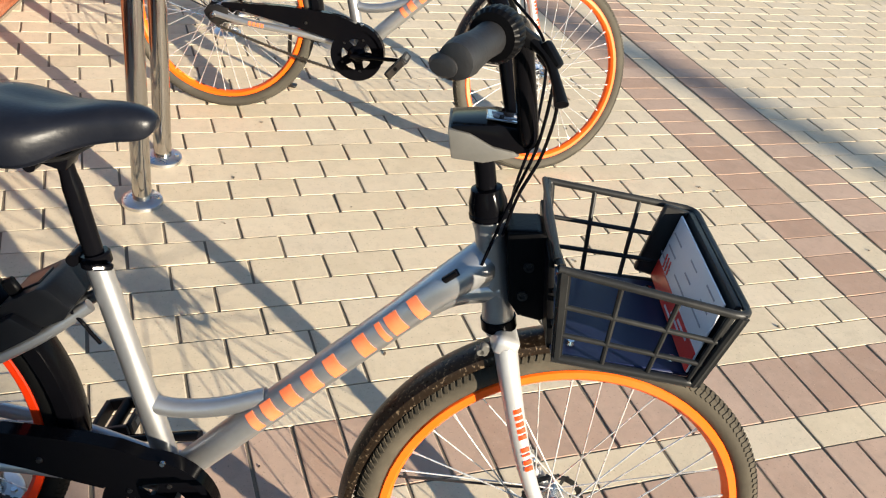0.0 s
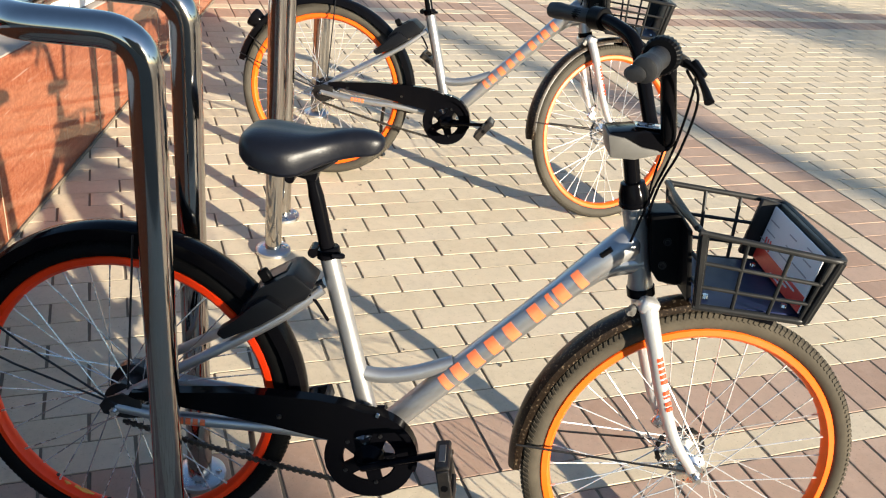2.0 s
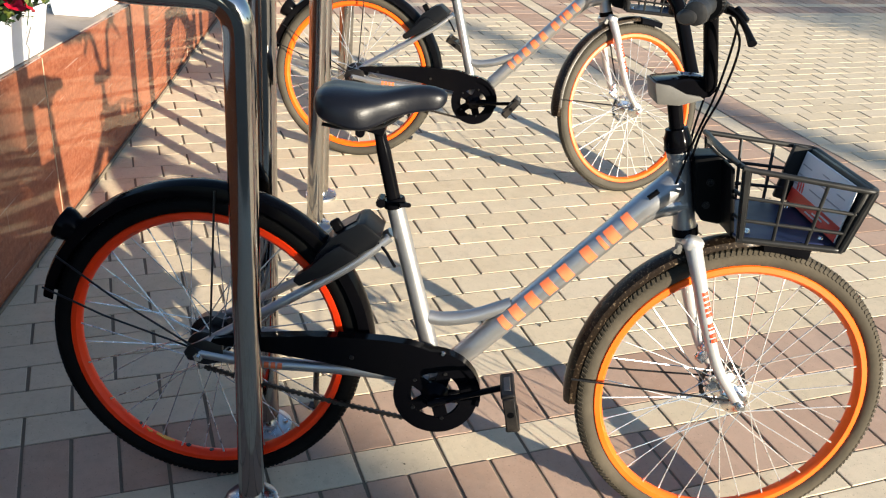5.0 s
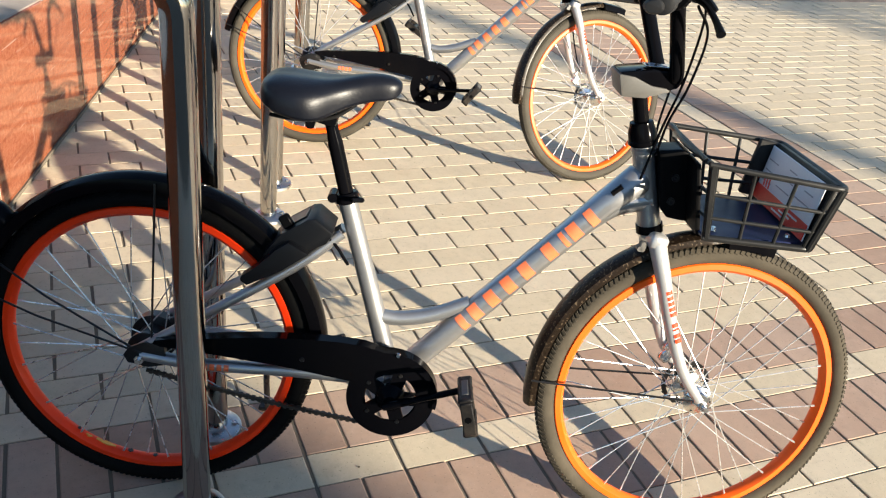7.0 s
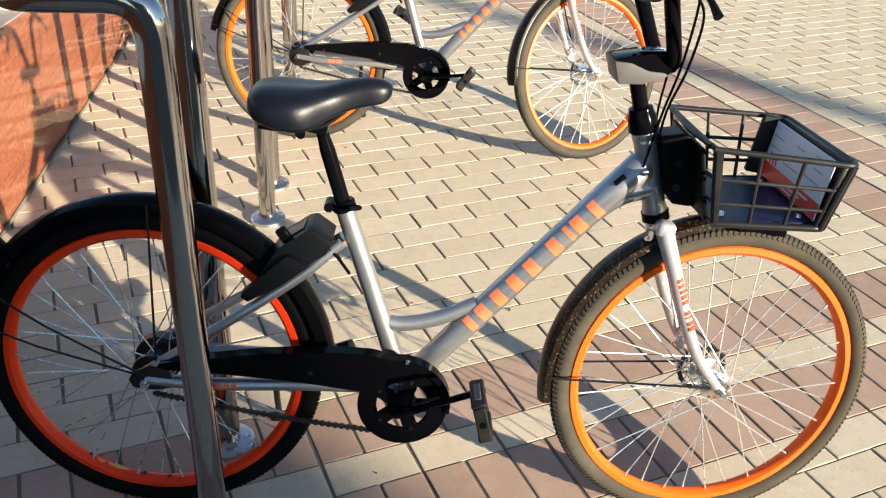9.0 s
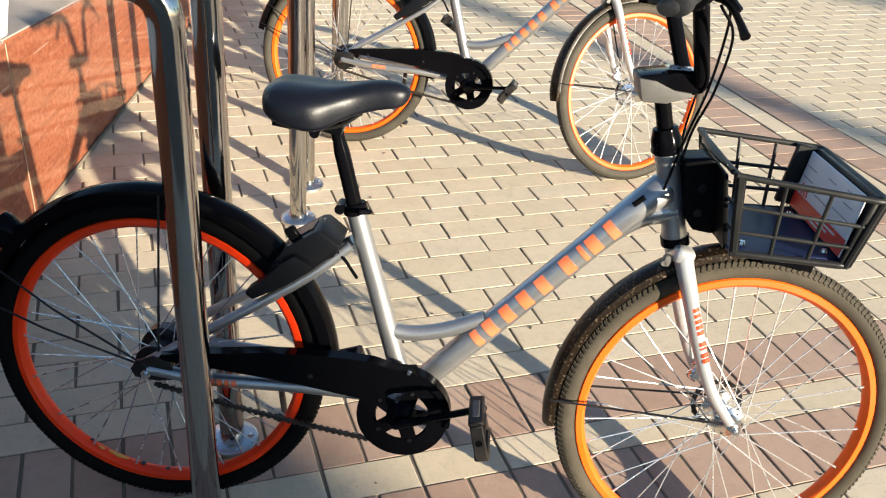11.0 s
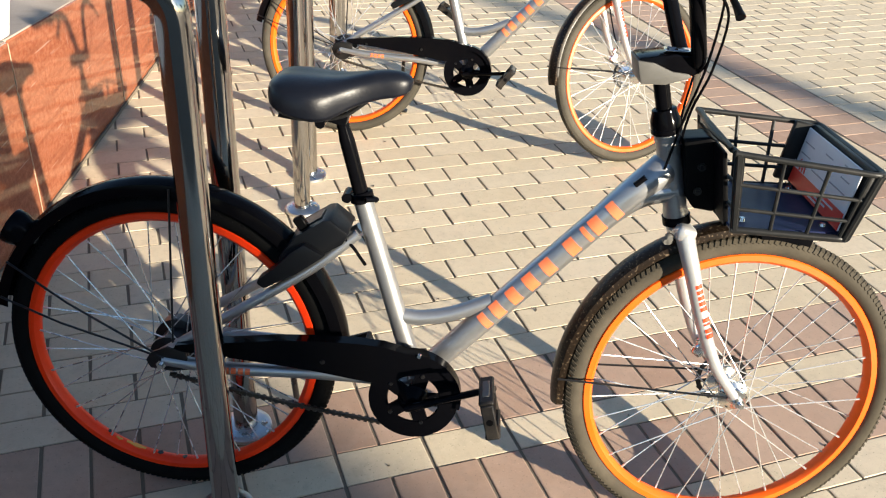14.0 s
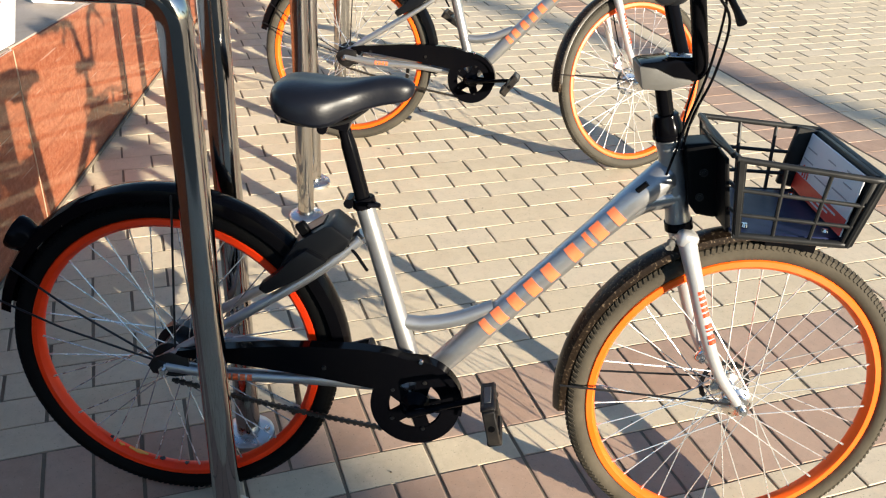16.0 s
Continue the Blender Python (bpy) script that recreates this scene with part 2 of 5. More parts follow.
def sweep(bm, pts, radius, seg=12, closed=False, flat=1.0, caps=True):
    """A tube along points; radius is one number or one for each point."""
    pts = [Vector(p) for p in pts]
    n = len(pts)
    rad = radius if isinstance(radius, (list, tuple)) else [radius] * n
    rings, normal = [], None
    for i, p in enumerate(pts):
        a = pts[(i - 1) % n] if closed or i > 0 else p
        b = pts[(i + 1) % n] if closed or i < n - 1 else p
        tan = (b - a).normalized()
        if normal is None:
            normal = tan.cross(Vector((0.13, 0.27, 0.95))).normalized()
            if abs(tan.z) > 0.9:
                normal = tan.cross(Vector((0, 1, 0))).normalized()
        normal = (normal - tan * normal.dot(tan)).normalized()
        side = tan.cross(normal)
        rings.append([bm.verts.new(p + rad[i] * (math.cos(k * math.tau / seg) * normal + flat * math.sin(k * math.tau / seg) * side)) for k in range(seg)])
    for i in range(n if closed else n - 1):
        r0, r1 = rings[i], rings[(i + 1) % n]
        for k in range(seg):
            bm.faces.new((r0[k], r0[(k + 1) % seg], r1[(k + 1) % seg], r1[k]))
    if caps and not closed:
        bm.faces.new(rings[0][::-1])
        bm.faces.new(rings[-1])
    return bm


def curve(pts, steps=8):
    """Catmull-Rom points through pts."""
    p = [Vector(q) for q in pts]
    p = [2 * p[0] - p[1]] + p + [2 * p[-1] - p[-2]]
    out = []
    for i in range(1, len(p) - 2):
        for k in range(steps):
            t = k / steps
            a, b, c, d = p[i - 1], p[i], p[i + 1], p[i + 2]
            out.append(0.5 * (2 * b + (c - a) * t + (2 * a - 5 * b + 4 * c - d) * t * t + (3 * b - 3 * c + d - a) * t ** 3))
    return out + [p[-2]]


def rounded(pts, radius, steps=6):
    """A polyline with its inner corners rounded."""
    p = [Vector(q) for q in pts]
    out = [p[0]]
    for i in range(1, len(p) - 1):
        a, b = (p[i - 1] - p[i]).normalized(), (p[i + 1] - p[i]).normalized()
        s, e = p[i] + a * radius, p[i] + b * radius
        for k in range(steps + 1):
            t = k / steps
            out.append(s * (1 - t) ** 2 + 2 * p[i] * t * (1 - t) + e * t * t)
    return out + [p[-1]]


def block(bm, size, m=None, bevel=0.0, seg=1):
    m = m or Matrix()
    g = bmesh.ops.create_cube(bm, size=1.0, matrix=m @ Matrix.Diagonal((*size, 1)))
    if bevel:
        es = list({e for v in g["verts"] for e in v.link_edges})
        bmesh.ops.bevel(bm, geom=es, offset=bevel, segments=seg, affect="EDGES", profile=0.6)
    return bm


def lathe(bm, profile, m=None, seg=32, closed=False):
    """A profile of (radius, height) turned round z."""
    m = m or Matrix()
    rings = [[bm.verts.new(m @ Vector((r * math.cos(k * math.tau / seg), r * math.sin(k * math.tau / seg), z))) for k in range(seg)] for r, z in profile]
    n = len(rings)
    for i in range(n if closed else n - 1):
        a, b = rings[i], rings[(i + 1) % n]
        for k in range(seg):
            bm.faces.new((a[k], a[(k + 1) % seg], b[(k + 1) % seg], b[k]))
    if not closed:
        for ring in (rings[0], rings[-1]):
            if (ring[0].co - ring[seg // 2].co).length > 1e-5:
                bm.faces.new(ring)
    bmesh.ops.remove_doubles(bm, verts=bm.verts, dist=1e-6)
    return bm


def prism(bm, outline, y0, y1, bevel=0.0):
    """An outline of (x, z) pulled out from y0 to y1."""
    a = [bm.verts.new((x, y0, z)) for x, z in outline]
    b = [bm.verts.new((x, y1, z)) for x, z in outline]
    n = len(a)
    bm.faces.new(a)
    bm.faces.new(b[::-1])
    for k in range(n):
        bm.faces.new((a[k], b[k], b[(k + 1) % n], a[(k + 1) % n]))
    if bevel:
        bmesh.ops.recalc_face_normals(bm, faces=bm.faces)
        bmesh.ops.bevel(bm, geom=list(bm.edges), offset=bevel, segments=2, affect="EDGES", profile=0.6)
    return bm


def patch_on_tube(bm, a, b, r, s0, s1, mid, half, slant=0.0, seg=5):
    """A thin sheet on a tube's skin between the distances s0 and s1 from a; mid and half are angles round it from straight down the right side."""
    a, b = Vector(a), Vector(b)
    t = (b - a).normalized()
    right = Vector((0, -1, 0))
    right = (right - t * right.dot(t)).normalized()
    up = right.cross(t).normalized()
    if up.z < 0:
        up = -up
    rows = []
    for i in range(seg + 1):
        ang = mid - half + 2 * half * i / seg
        d = math.cos(ang) * right + math.sin(ang) * up
        off = slant * (i / seg - 0.5)
        rows.append([bm.verts.new(a + t * (s + off) + d * rr) for rr in (r, r + 0.0012) for s in (s0, s1)])
    for i in range(seg):
        p, q = rows[i], rows[i + 1]
        bm.faces.new((p[2], p[3], q[3], q[2]))
        bm.faces.new((p[0], q[0], q[1], p[1]))
        bm.faces.new((p[0], p[2], q[2], q[0]))
        bm.faces.new((p[1], q[1], q[3], p[3]))
    bm.faces.new((rows[0][0], rows[0][1], rows[0][3], rows[0][2]))
    bm.faces.new((rows[-1][0], rows[-1][2], rows[-1][3], rows[-1][1]))


def leaf_into(bm, m, length, width):
    rows = []
    for i, (f, w) in enumerate(((0, 0.1), (0.3, 0.85), (0.6, 1.0), (0.85, 0.6), (1.0, 0.05))):
        z = 0.12 * length * math.sin(f * 3.0)
        rows.append([bm.verts.new(m @ Vector((f * length, s * w * width / 2, z + abs(s) * 0.14 * width))) for s in (-1, 0, 1)])
    for p, q in zip(rows, rows[1:]):
        for k in (0, 1):
            bm.faces.new((p[k], p[k + 1], q[k + 1], q[k]))


TURN_Y = Matrix.Rotation(radians(90), 4, "X")  # lathe axis z to the bicycle's left-right axis

# ---------------------------------------------------------------- planter wall
WALL_DIR = Vector((0.2996, 0.9541, 0)).normalized()
WALL_OUT = Vector((0.9541, -0.2996, 0)).normalized()
WALL_ORIGIN = Vector((-1.4147, -0.0135, 0))
WALL_SLOPE = -0.073
WALL_M = Matrix(((WALL_OUT.x, WALL_DIR.x, 0, WALL_ORIGIN.x), (WALL_OUT.y, WALL_DIR.y, 0, WALL_ORIGIN.y), (0, 0, 1, 0), (0, 0, 0, 1)))


def wall_top(s):
    return 0.531 + WALL_SLOPE * s


def build_planter_wall():
    w = thing("wall_planter", WALL_M, "low planter wall clad in polished red granite slabs", "wall", kind="structure")
    bm = bmesh.new()
    s0, s1 = -3.4, 5.1
    vs = [bm.verts.new((x, s, z)) for s in (s0, s1) for x, z in ((-0.03, -0.03), (-0.03, wall_top(s) - 0.035), (-0.62, wall_top(s) - 0.035), (-0.62, -0.03))]
    for k in range(4):
        bm.faces.new((vs[k], vs[(k + 1) % 4], vs[4 + (k + 1) % 4], vs[4 + k]))
    bm.faces.new(vs[:4])
    bm.faces.new(vs[4:][::-1])
    part("core", bm, COPING, w, smooth=False)
    seam = [-3.4, -2.22, -1.3, -0.385, 0.53, 1.45, 2.37, 3.3, 4.2, 5.1]
    for a, b in zip(seam, seam[1:]):
        bm = bmesh.new()
        o = random.uniform(-0.001, 0.001)
        vs = [bm.verts.new((x + o, s, z)) for x in (0.0, -0.028) for s, z in ((a + 0.002, -0.02), (b - 0.002, -0.02), (b - 0.002, wall_top(b) - 0.004), (a + 0.002, wall_top(a) - 0.004))]
        bm.faces.new(vs[:4])
        bm.faces.new(vs[4:][::-1])
        for k in range(4):
            bm.faces.new((vs[k], vs[4 + k], vs[4 + (k + 1) % 4], vs[(k + 1) % 4]))
        bmesh.ops.recalc_face_normals(bm, faces=bm.faces)
        bmesh.ops.bevel(bm, geom=list(bm.edges), offset=0.003, segments=1, affect="EDGES")
        part("panel", bm, GRANITE, w)
        bm = bmesh.new()
        vs = [bm.verts.new((x, s, wall_top(s) + z)) for z in (0.0, -0.033) for x, s in ((-0.006, a), (-0.006, b - 0.003), (-0.61, b - 0.003), (-0.61, a))]
        bm.faces.new(vs[:4])
        bm.faces.new(vs[4:][::-1])
        for k in range(4):
            bm.faces.new((vs[k], vs[4 + k], vs[4 + (k + 1) % 4], vs[(k + 1) % 4]))
        bmesh.ops.recalc_face_normals(bm, faces=bm.faces)
        bmesh.ops.bevel(bm, geom=list(bm.edges), offset=0.003, segments=1, affect="EDGES")
        part("coping_slab", bm, COPING, w, "dusty grey-brown stone slab")
    for a in seam[1:-1]:
        bm = bmesh.new()
        sweep(bm, [(-0.0005 + 0.0004 * math.sin(k), a + 0.0004 * math.sin(2.3 * k), 0.01 + (wall_top(a) - 0.02) * k / 8) for k in range(9)], [0.0017 + 0.0005 * math.sin(3.1 * k) for k in range(9)], 5)
        part("joint_filler", bm, FILLER, w, "pale mortar filling the slab joint")
    bm = bmesh.new()
    pts = [(0.004, s * 0.05 - 3.4, 0.004 + 0.003 * noise.noise((s * 0.9, 0, 0))) for s in range(170)]
    sweep(bm, pts, 0.007, 5)
    part("mortar_joint", bm, SAND, w)


build_planter_wall()


# ---------------------------------------------------------------- unseen shapes added behind the walker to shade the square
ACROSS = Vector((0.891, 0.454, 0))


# unseen wall, added so that its shadow covers the near rear wheel
def build_shade_wall():
    away = TOWARDS_SUN * 24.0
    m = Matrix.Translation(away + ACROSS * -1.341) @ pose(0, 0, 0, 0, 0, math.degrees(math.atan2(ACROSS.y, ACROSS.x)))
    w = thing("wall_building", m, "unseen plain plastered wall added to cast the broad shade", "wall", kind="structure")
    bm = bmesh.new()
    block(bm, (22.0, 0.4, 5.51), Matrix.Translation((-11.0, -0.2, 2.745)), 0.02)
    part("plaster", bm, PLASTER, w)
    bm = bmesh.new()
    lean = 0.234  # the added top leans in to turn the shadow's edge
    vs = [bm.verts.new((x, y, z)) for y in (0.0, -0.4) for x, z in ((0.0, 5.5), (-lean * 7.5, 13.0), (-22.0 + lean * 7.5, 13.0), (-22.0, 5.5))]
    bm.faces.new(vs[:4])
    bm.faces.new(vs[4:][::-1])
    for k in range(4):
        bm.faces.new((vs[k], vs[4 + k], vs[4 + (k + 1) % 4], vs[(k + 1) % 4]))
    bmesh.ops.recalc_face_normals(bm, faces=bm.faces)
    part("steep_roof", bm, PLASTER, w, smooth=False)
    bm = bmesh.new()
    block(bm, (22.04, 0.06, 0.6), Matrix.Translation((-11.0, 0.02, 0.29)), 0.01)
    part("base_course", bm, COPING, w)


build_shade_wall()


# unseen pole added for the soft shadow strip across the red band
def build_shade_pole():
    p = ACROSS * 1.53 + TOWARDS_SUN * 28.0
    w = thing("lamp_post", Matrix.Translation(p), "unseen tall tapered pole added to cast a soft shadow strip", "lamp post")
    bm = bmesh.new()
    lathe(bm, [(0.15, 0.0), (0.14, 0.6), (0.115, 6.0), (0.095, 12.5), (0.0, 12.52)], None, 20)
    part("pole", bm, KIOSK, w)
    bm = bmesh.new()
    lathe(bm, [(0.25, -0.01), (0.25, 0.03), (0.16, 0.06)], None, 20)
    part("base_plate", bm, KIOSK, w)


build_shade_pole()


# unseen tree added so its crown shades the far right paving softly
def build_shade_tree():
    rnd = random.Random(21)
    p = ACROSS * 4.75 + TOWARDS_SUN * 17.5
    w = thing("tree", Matrix.Translation(p), "unseen young tree added to cast a loose leafy shade", "tree")
    bm = bmesh.new()
    sweep(bm, curve([(0, 0, -0.05), (0.03, 0.02, 1.2), (-0.03, 0.05, 2.6), (0.02, 0.0, 4.2)], 5), [0.11 - 0.0045 * k for k in range(16)], 10)
    for k in range(9):
        a = k * 2.4
        z0 = 2.7 + 0.2 * k
        sweep(bm, curve([(0, 0.03, z0), (0.35 * math.cos(a), 0.35 * math.sin(a), z0 + 0.35), (0.75 * math.cos(a), 0.75 * math.sin(a), z0 + 0.6)], 4), [0.035 - 0.0035 * q for q in range(9)], 6)
    part("trunk", bm, BARK, w, "grey-brown trunk with limbs")
    bm = bmesh.new()
    clumps = [(rnd.gauss(0, 0.45), rnd.gauss(0, 0.45), rnd.uniform(3.1, 5.2)) for _ in range(60)]
    for k in range(2800):
        cx, cy, cz = clumps[k % 60]
        m = Matrix.Translation((cx + rnd.gauss(0, 0.16), cy + rnd.gauss(0, 0.16), cz + rnd.gauss(0, 0.14))) @ pose(0, 0, 0, rnd.uniform(-60, 60), rnd.uniform(-60, 60), rnd.uniform(0, 360))
        leaf_into(bm, m, rnd.uniform(0.06, 0.1), rnd.uniform(0.035, 0.06))
    part("crown", bm, LEAF, w)


build_shade_tree()


# ---------------------------------------------------------------- bicycle hoops
def build_hoop(m):
    h = thing("bicycle_hoop", m, "polished stainless steel tube bicycle hoop bolted to the pavement", "bike rack", "bicycle hoops")
    top, r = 1.058, 0.0262
    a, b = Vector((0.0, 0.0, 0)), Vector((0.0, 0.245, 0))
    back = Vector((-0.205, 0.0, 0))
    pts = [a + Vector((0, 0, 0.01)), a + Vector((0, 0, top)), a + back + Vector((0, 0, top)), b + back + Vector((0, 0, top)), b + Vector((0, 0, top)), b + Vector((0, 0, 0.01))]
    bm = bmesh.new()
    full = rounded(pts, 0.062, 9)
    sweep(bm, full, r, 28)
    part("tube", bm, STEEL, h)
    for q in (a, b):
        bm = bmesh.new()
        lathe(bm, [(r + 0.0005, 0.016), (0.05, 0.014), (0.056, 0.009), (0.057, 0.0)], Matrix.Translation(q), 40)
        fl = part("flange", bm, FOOT, h, "dished round steel foot plate")
        bm = bmesh.new()
        lathe(bm, [(0.0, 0.021), (0.006, 0.021), (0.0075, 0.012)], Matrix.Translation(q + Vector((0.041, 0, 0))), 6)
        part("bolt", bm, CHROME, fl)
    return h


HOOP_TURN = math.degrees(math.atan2(-0.074, 0.235))
hoop = build_hoop(pose(-1.144, -1.747, 0, 0, 0, HOOP_TURN))
for px, py in ((-0.746, -0.541), (-0.350, 0.665)):
    copy_thing(hoop, pose(px, py, 0, 0, 0, HOOP_TURN))


# ---------------------------------------------------------------- bicycles
R_TYRE, R_RIM = 0.3165, 0.2770


def ring_part(name, profile, material, parent, label="", seg=72):
    """A ring about the left-right axis through the parent's origin; the profile is (radius, offset to the side)."""
    bm = bmesh.new()
    lathe(bm, profile, TURN_Y, seg, closed=True)
    return part(name, bm, material, parent, label)


def toothed(bm, profile, teeth, depth, m, share=0.5):
    """A closed profile of (radius, height, toothed or not) turned round z, whose toothed points swell and sink."""
    seg = teeth * 4
    rings = []
    for r, z, on in profile:
        rings.append([bm.verts.new(m @ Vector(((r - (depth if on and k % 4 >= 2 else 0)) * math.cos(k * math.tau / seg), (r - (depth if on and k % 4 >= 2 else 0)) * math.sin(k * math.tau / seg), z))) for k in range(seg)])
    n = len(rings)
    for i in range(n):
        p, q = rings[i], rings[(i + 1) % n]
        for k in range(seg):
            bm.faces.new((p[k], p[(k + 1) % seg], q[(k + 1) % seg], q[k]))
    return bm


def spoke_mesh(side, lean, reach):
    bm = bmesh.new()
    a = Vector((reach * math.sin(lean), side * 0.03, reach * math.cos(lean)))
    b = Vector((0, side * 0.004, R_RIM - 0.014))
    sweep(bm, [a, b], 0.0013, 5)
    sweep(bm, [b - (b - a).normalized() * 0.012, b], 0.0022, 6)
    return mesh_of("spoke", bm, SPOKE)


def build_wheel(bike, x, name, rear):
    # near rear wheel stands in shade: darkened rubber, redder rim
    tyre_mat = SHADERUBBER if rear else RUBBER
    rim = ring_part(name, [(R_RIM, -0.014), (R_RIM + 0.002, -0.011), (R_RIM - 0.004, 0.0), (R_RIM + 0.002, 0.011), (R_RIM, 0.014), (R_RIM - 0.010, 0.0145), (R_RIM - 0.016, 0.008), (R_RIM - 0.018, 0.0), (R_RIM - 0.016, -0.008), (R_RIM - 0.010, -0.0145)], REDORANGE if rear else ORANGE, bike, "wheel with an orange rim painted redder for the shade" if rear else "wheel with an orange painted rim")
    rim.location = (x, 0, R_TYRE - 0.0025)
    c, tr = R_RIM + 0.0175, 0.0192
    prof = [(c + tr * 0.98 * math.cos(k * math.tau / 16), tr * math.sin(k * math.tau / 16)) for k in range(16)]
    bm = bmesh.new()
    lathe(bm, prof, TURN_Y, 96, closed=True)
    # slanted lugs in a herringbone, their outer ends giving the tyre a serrated edge
    n = 180
    for k in range(n):
        for side in (-1, 1):
            t = (k + (0.5 if side > 0 else 0)) * math.tau / n
            for lean, ln, shift in ((0.36, 0.0140, 0.0), (0.92, 0.0105, 0.5)):
                m = Matrix.Rotation(t + shift * math.tau / n, 4, "Y") @ Matrix.Translation((0, side * tr * math.sin(lean), c + tr * math.cos(lean) - 0.0003)) @ Matrix.Rotation(-side * lean, 4, "X") @ Matrix.Rotation(side * 0.4, 4, "Z")
                block(bm, (0.0052, ln, 0.0013 if rear else 0.0022), m)
    part("tyre", bm, tyre_mat, rim, "treaded tyre coloured near black for the shade on it" if rear else "dusty brown treaded tyre")
    bm = bmesh.new()
    if rear:
        lathe(bm, [(0.006, -0.062), (0.03, -0.05), (0.046, -0.045), (0.046, -0.02), (0.03, -0.016), (0.026, 0.02), (0.036, 0.024), (0.036, 0.034), (0.01, 0.04), (0.006, 0.06)], TURN_Y, 32)
        part("hub", bm, BLACKMETAL, rim, "black geared hub")
        bm = bmesh.new()
        toothed(bm, [(0.028, -0.0485, 0), (0.041, -0.0485, 1), (0.041, -0.0455, 1), (0.028, -0.0455, 0)], 18, 0.006, TURN_Y)
        part("sprocket", bm, CHROME, rim)
    else:
        lathe(bm, [(0.006, -0.05), (0.016, -0.042), (0.016, -0.036), (0.029, -0.033), (0.029, -0.029), (0.016, -0.025), (0.015, 0.024), (0.029, 0.028), (0.029, 0.033), (0.016, 0.04), (0.006, 0.05)], TURN_Y, 32)
        part("hub", bm, CHROME, rim, "bright alloy hub")
        bm = bmesh.new()
        lathe(bm, [(0.040, -0.0380), (0.049, -0.0380), (0.049, -0.0398), (0.040, -0.0398)], TURN_Y, 48, closed=True)
        for k in range(6):
            block(bm, (0.005, 0.0016, 0.030), Matrix.Rotation(k * math.tau / 6, 4, "Y") @ Matrix.Translation((0.006, 0.0389, 0.027)) @ Matrix.Rotation(0.35, 4, "Y"))
        for k in range(18):
            block(bm, (0.004, 0.003, 0.003), Matrix.Rotation(k * math.tau / 18, 4, "Y") @ Matrix.Translation((0, 0.0389, 0.0490)))
        part("brake_disc", bm, BLACKMETAL, rim, "thin dark brake disc")
        for k in range(6):
            bm = bmesh.new()
            lathe(bm, [(0.0, 0.004), (0.003, 0.004), (0.0035, 0)], Matrix.Rotation(k * math.tau / 6 + 0.5, 4, "Y") @ Matrix.Translation((0, -0.033, 0.022)) @ TURN_Y, 8)
            part("hub_bolt", bm, BLACKMETAL, rim)
    if rear:
        for a0, a1, y0, y1, mt in ((197, 206, -0.005, 0.004, SCUFF), (208, 211, -0.006, 0.0, SCUFF), (189, 191.5, -0.004, 0.006, BLACKMETAL), (178, 180, -0.006, 0.003, BLACKMETAL), (214, 215.5, -0.002, 0.006, BLACKMETAL)):
            bm = bmesh.new()
            rows = []
            for k in range(9):
                a, f = radians(a0 + (a1 - a0) * k / 8), 0.55 + 0.45 * math.sin(math.pi * k / 8) + 0.12 * math.sin(5.0 * k)
                rows.append([bm.verts.new(((R_RIM - r0) * math.sin(a), y * f, (R_RIM - r0) * math.cos(a))) for y, r0 in ((y0, 0.0185), (y1, 0.0185), (y1, 0.0160), (y0, 0.0160))])
            for p, q in zip(rows, rows[1:]):
                for k in range(4):
                    bm.faces.new((p[k], q[k], q[(k + 1) % 4], p[(k + 1) % 4]))
            bm.faces.new(rows[0][::-1])
            bm.faces.new(rows[-1])
            part("scuff", bm, mt, rim, "scuffed mark in the rim paint")
    kinds = [spoke_mesh(s, ln, 0.03) for s, ln in ((1, 1.15), (1, -1.15), (-1, 1.15), (-1, -1.15))]
    for k in range(36):
        s = new("spoke", kinds[(k % 2) * 2 + (k // 2) % 2])
        s.parent = rim
        s.matrix_local = Matrix.Rotation((k + 0.3) * math.tau / 36, 4, "Y")
    return rim


def fender(bike, cx, r, a0, a1, name, label):
    """A mudguard arc; angles in degrees from straight ahead, rising over the top."""
    bm = bmesh.new()
    n, prof = 48, [(-0.029, -0.012), (-0.026, -0.003), (-0.012, 0.003), (0, 0.0045), (0.012, 0.003), (0.026, -0.003), (0.029, -0.012)]
    rows = []
    if a1 <= 180:
        prof[0], prof[-1] = (-0.029, -0.021), (0.029, -0.021)
    for i in range(n + 1):
        a = radians(a0 + (a1 - a0) * i / n)
        end = min(1.0, 0.75 + 0.25 * min(i, n - i) / 2.0)
        rows.append([[bm.verts.new((cx + (r + dz - th) * math.cos(a), y * end, R_TYRE + (r + dz - th) * math.sin(a))) for y, dz in prof] for th in (0, 0.0022)])
    for i in range(n):
        for s in (0, 1):
            p, q = rows[i][s], rows[i + 1][s]
            for k in range(len(prof) - 1):
                bm.faces.new((p[k], p[k + 1], q[k + 1], q[k]))
        for k in (0, len(prof) - 1):
            bm.faces.new((rows[i][0][k], rows[i + 1][0][k], rows[i + 1][1][k], rows[i][1][k]))
    for i in (0, n):
        for k in range(len(prof) - 1):
            bm.faces.new((rows[i][0][k], rows[i][0][k + 1], rows[i][1][k + 1], rows[i][1][k]))
    return part(name, bm, MUD if a1 > 180 else BLACK, bike, label)


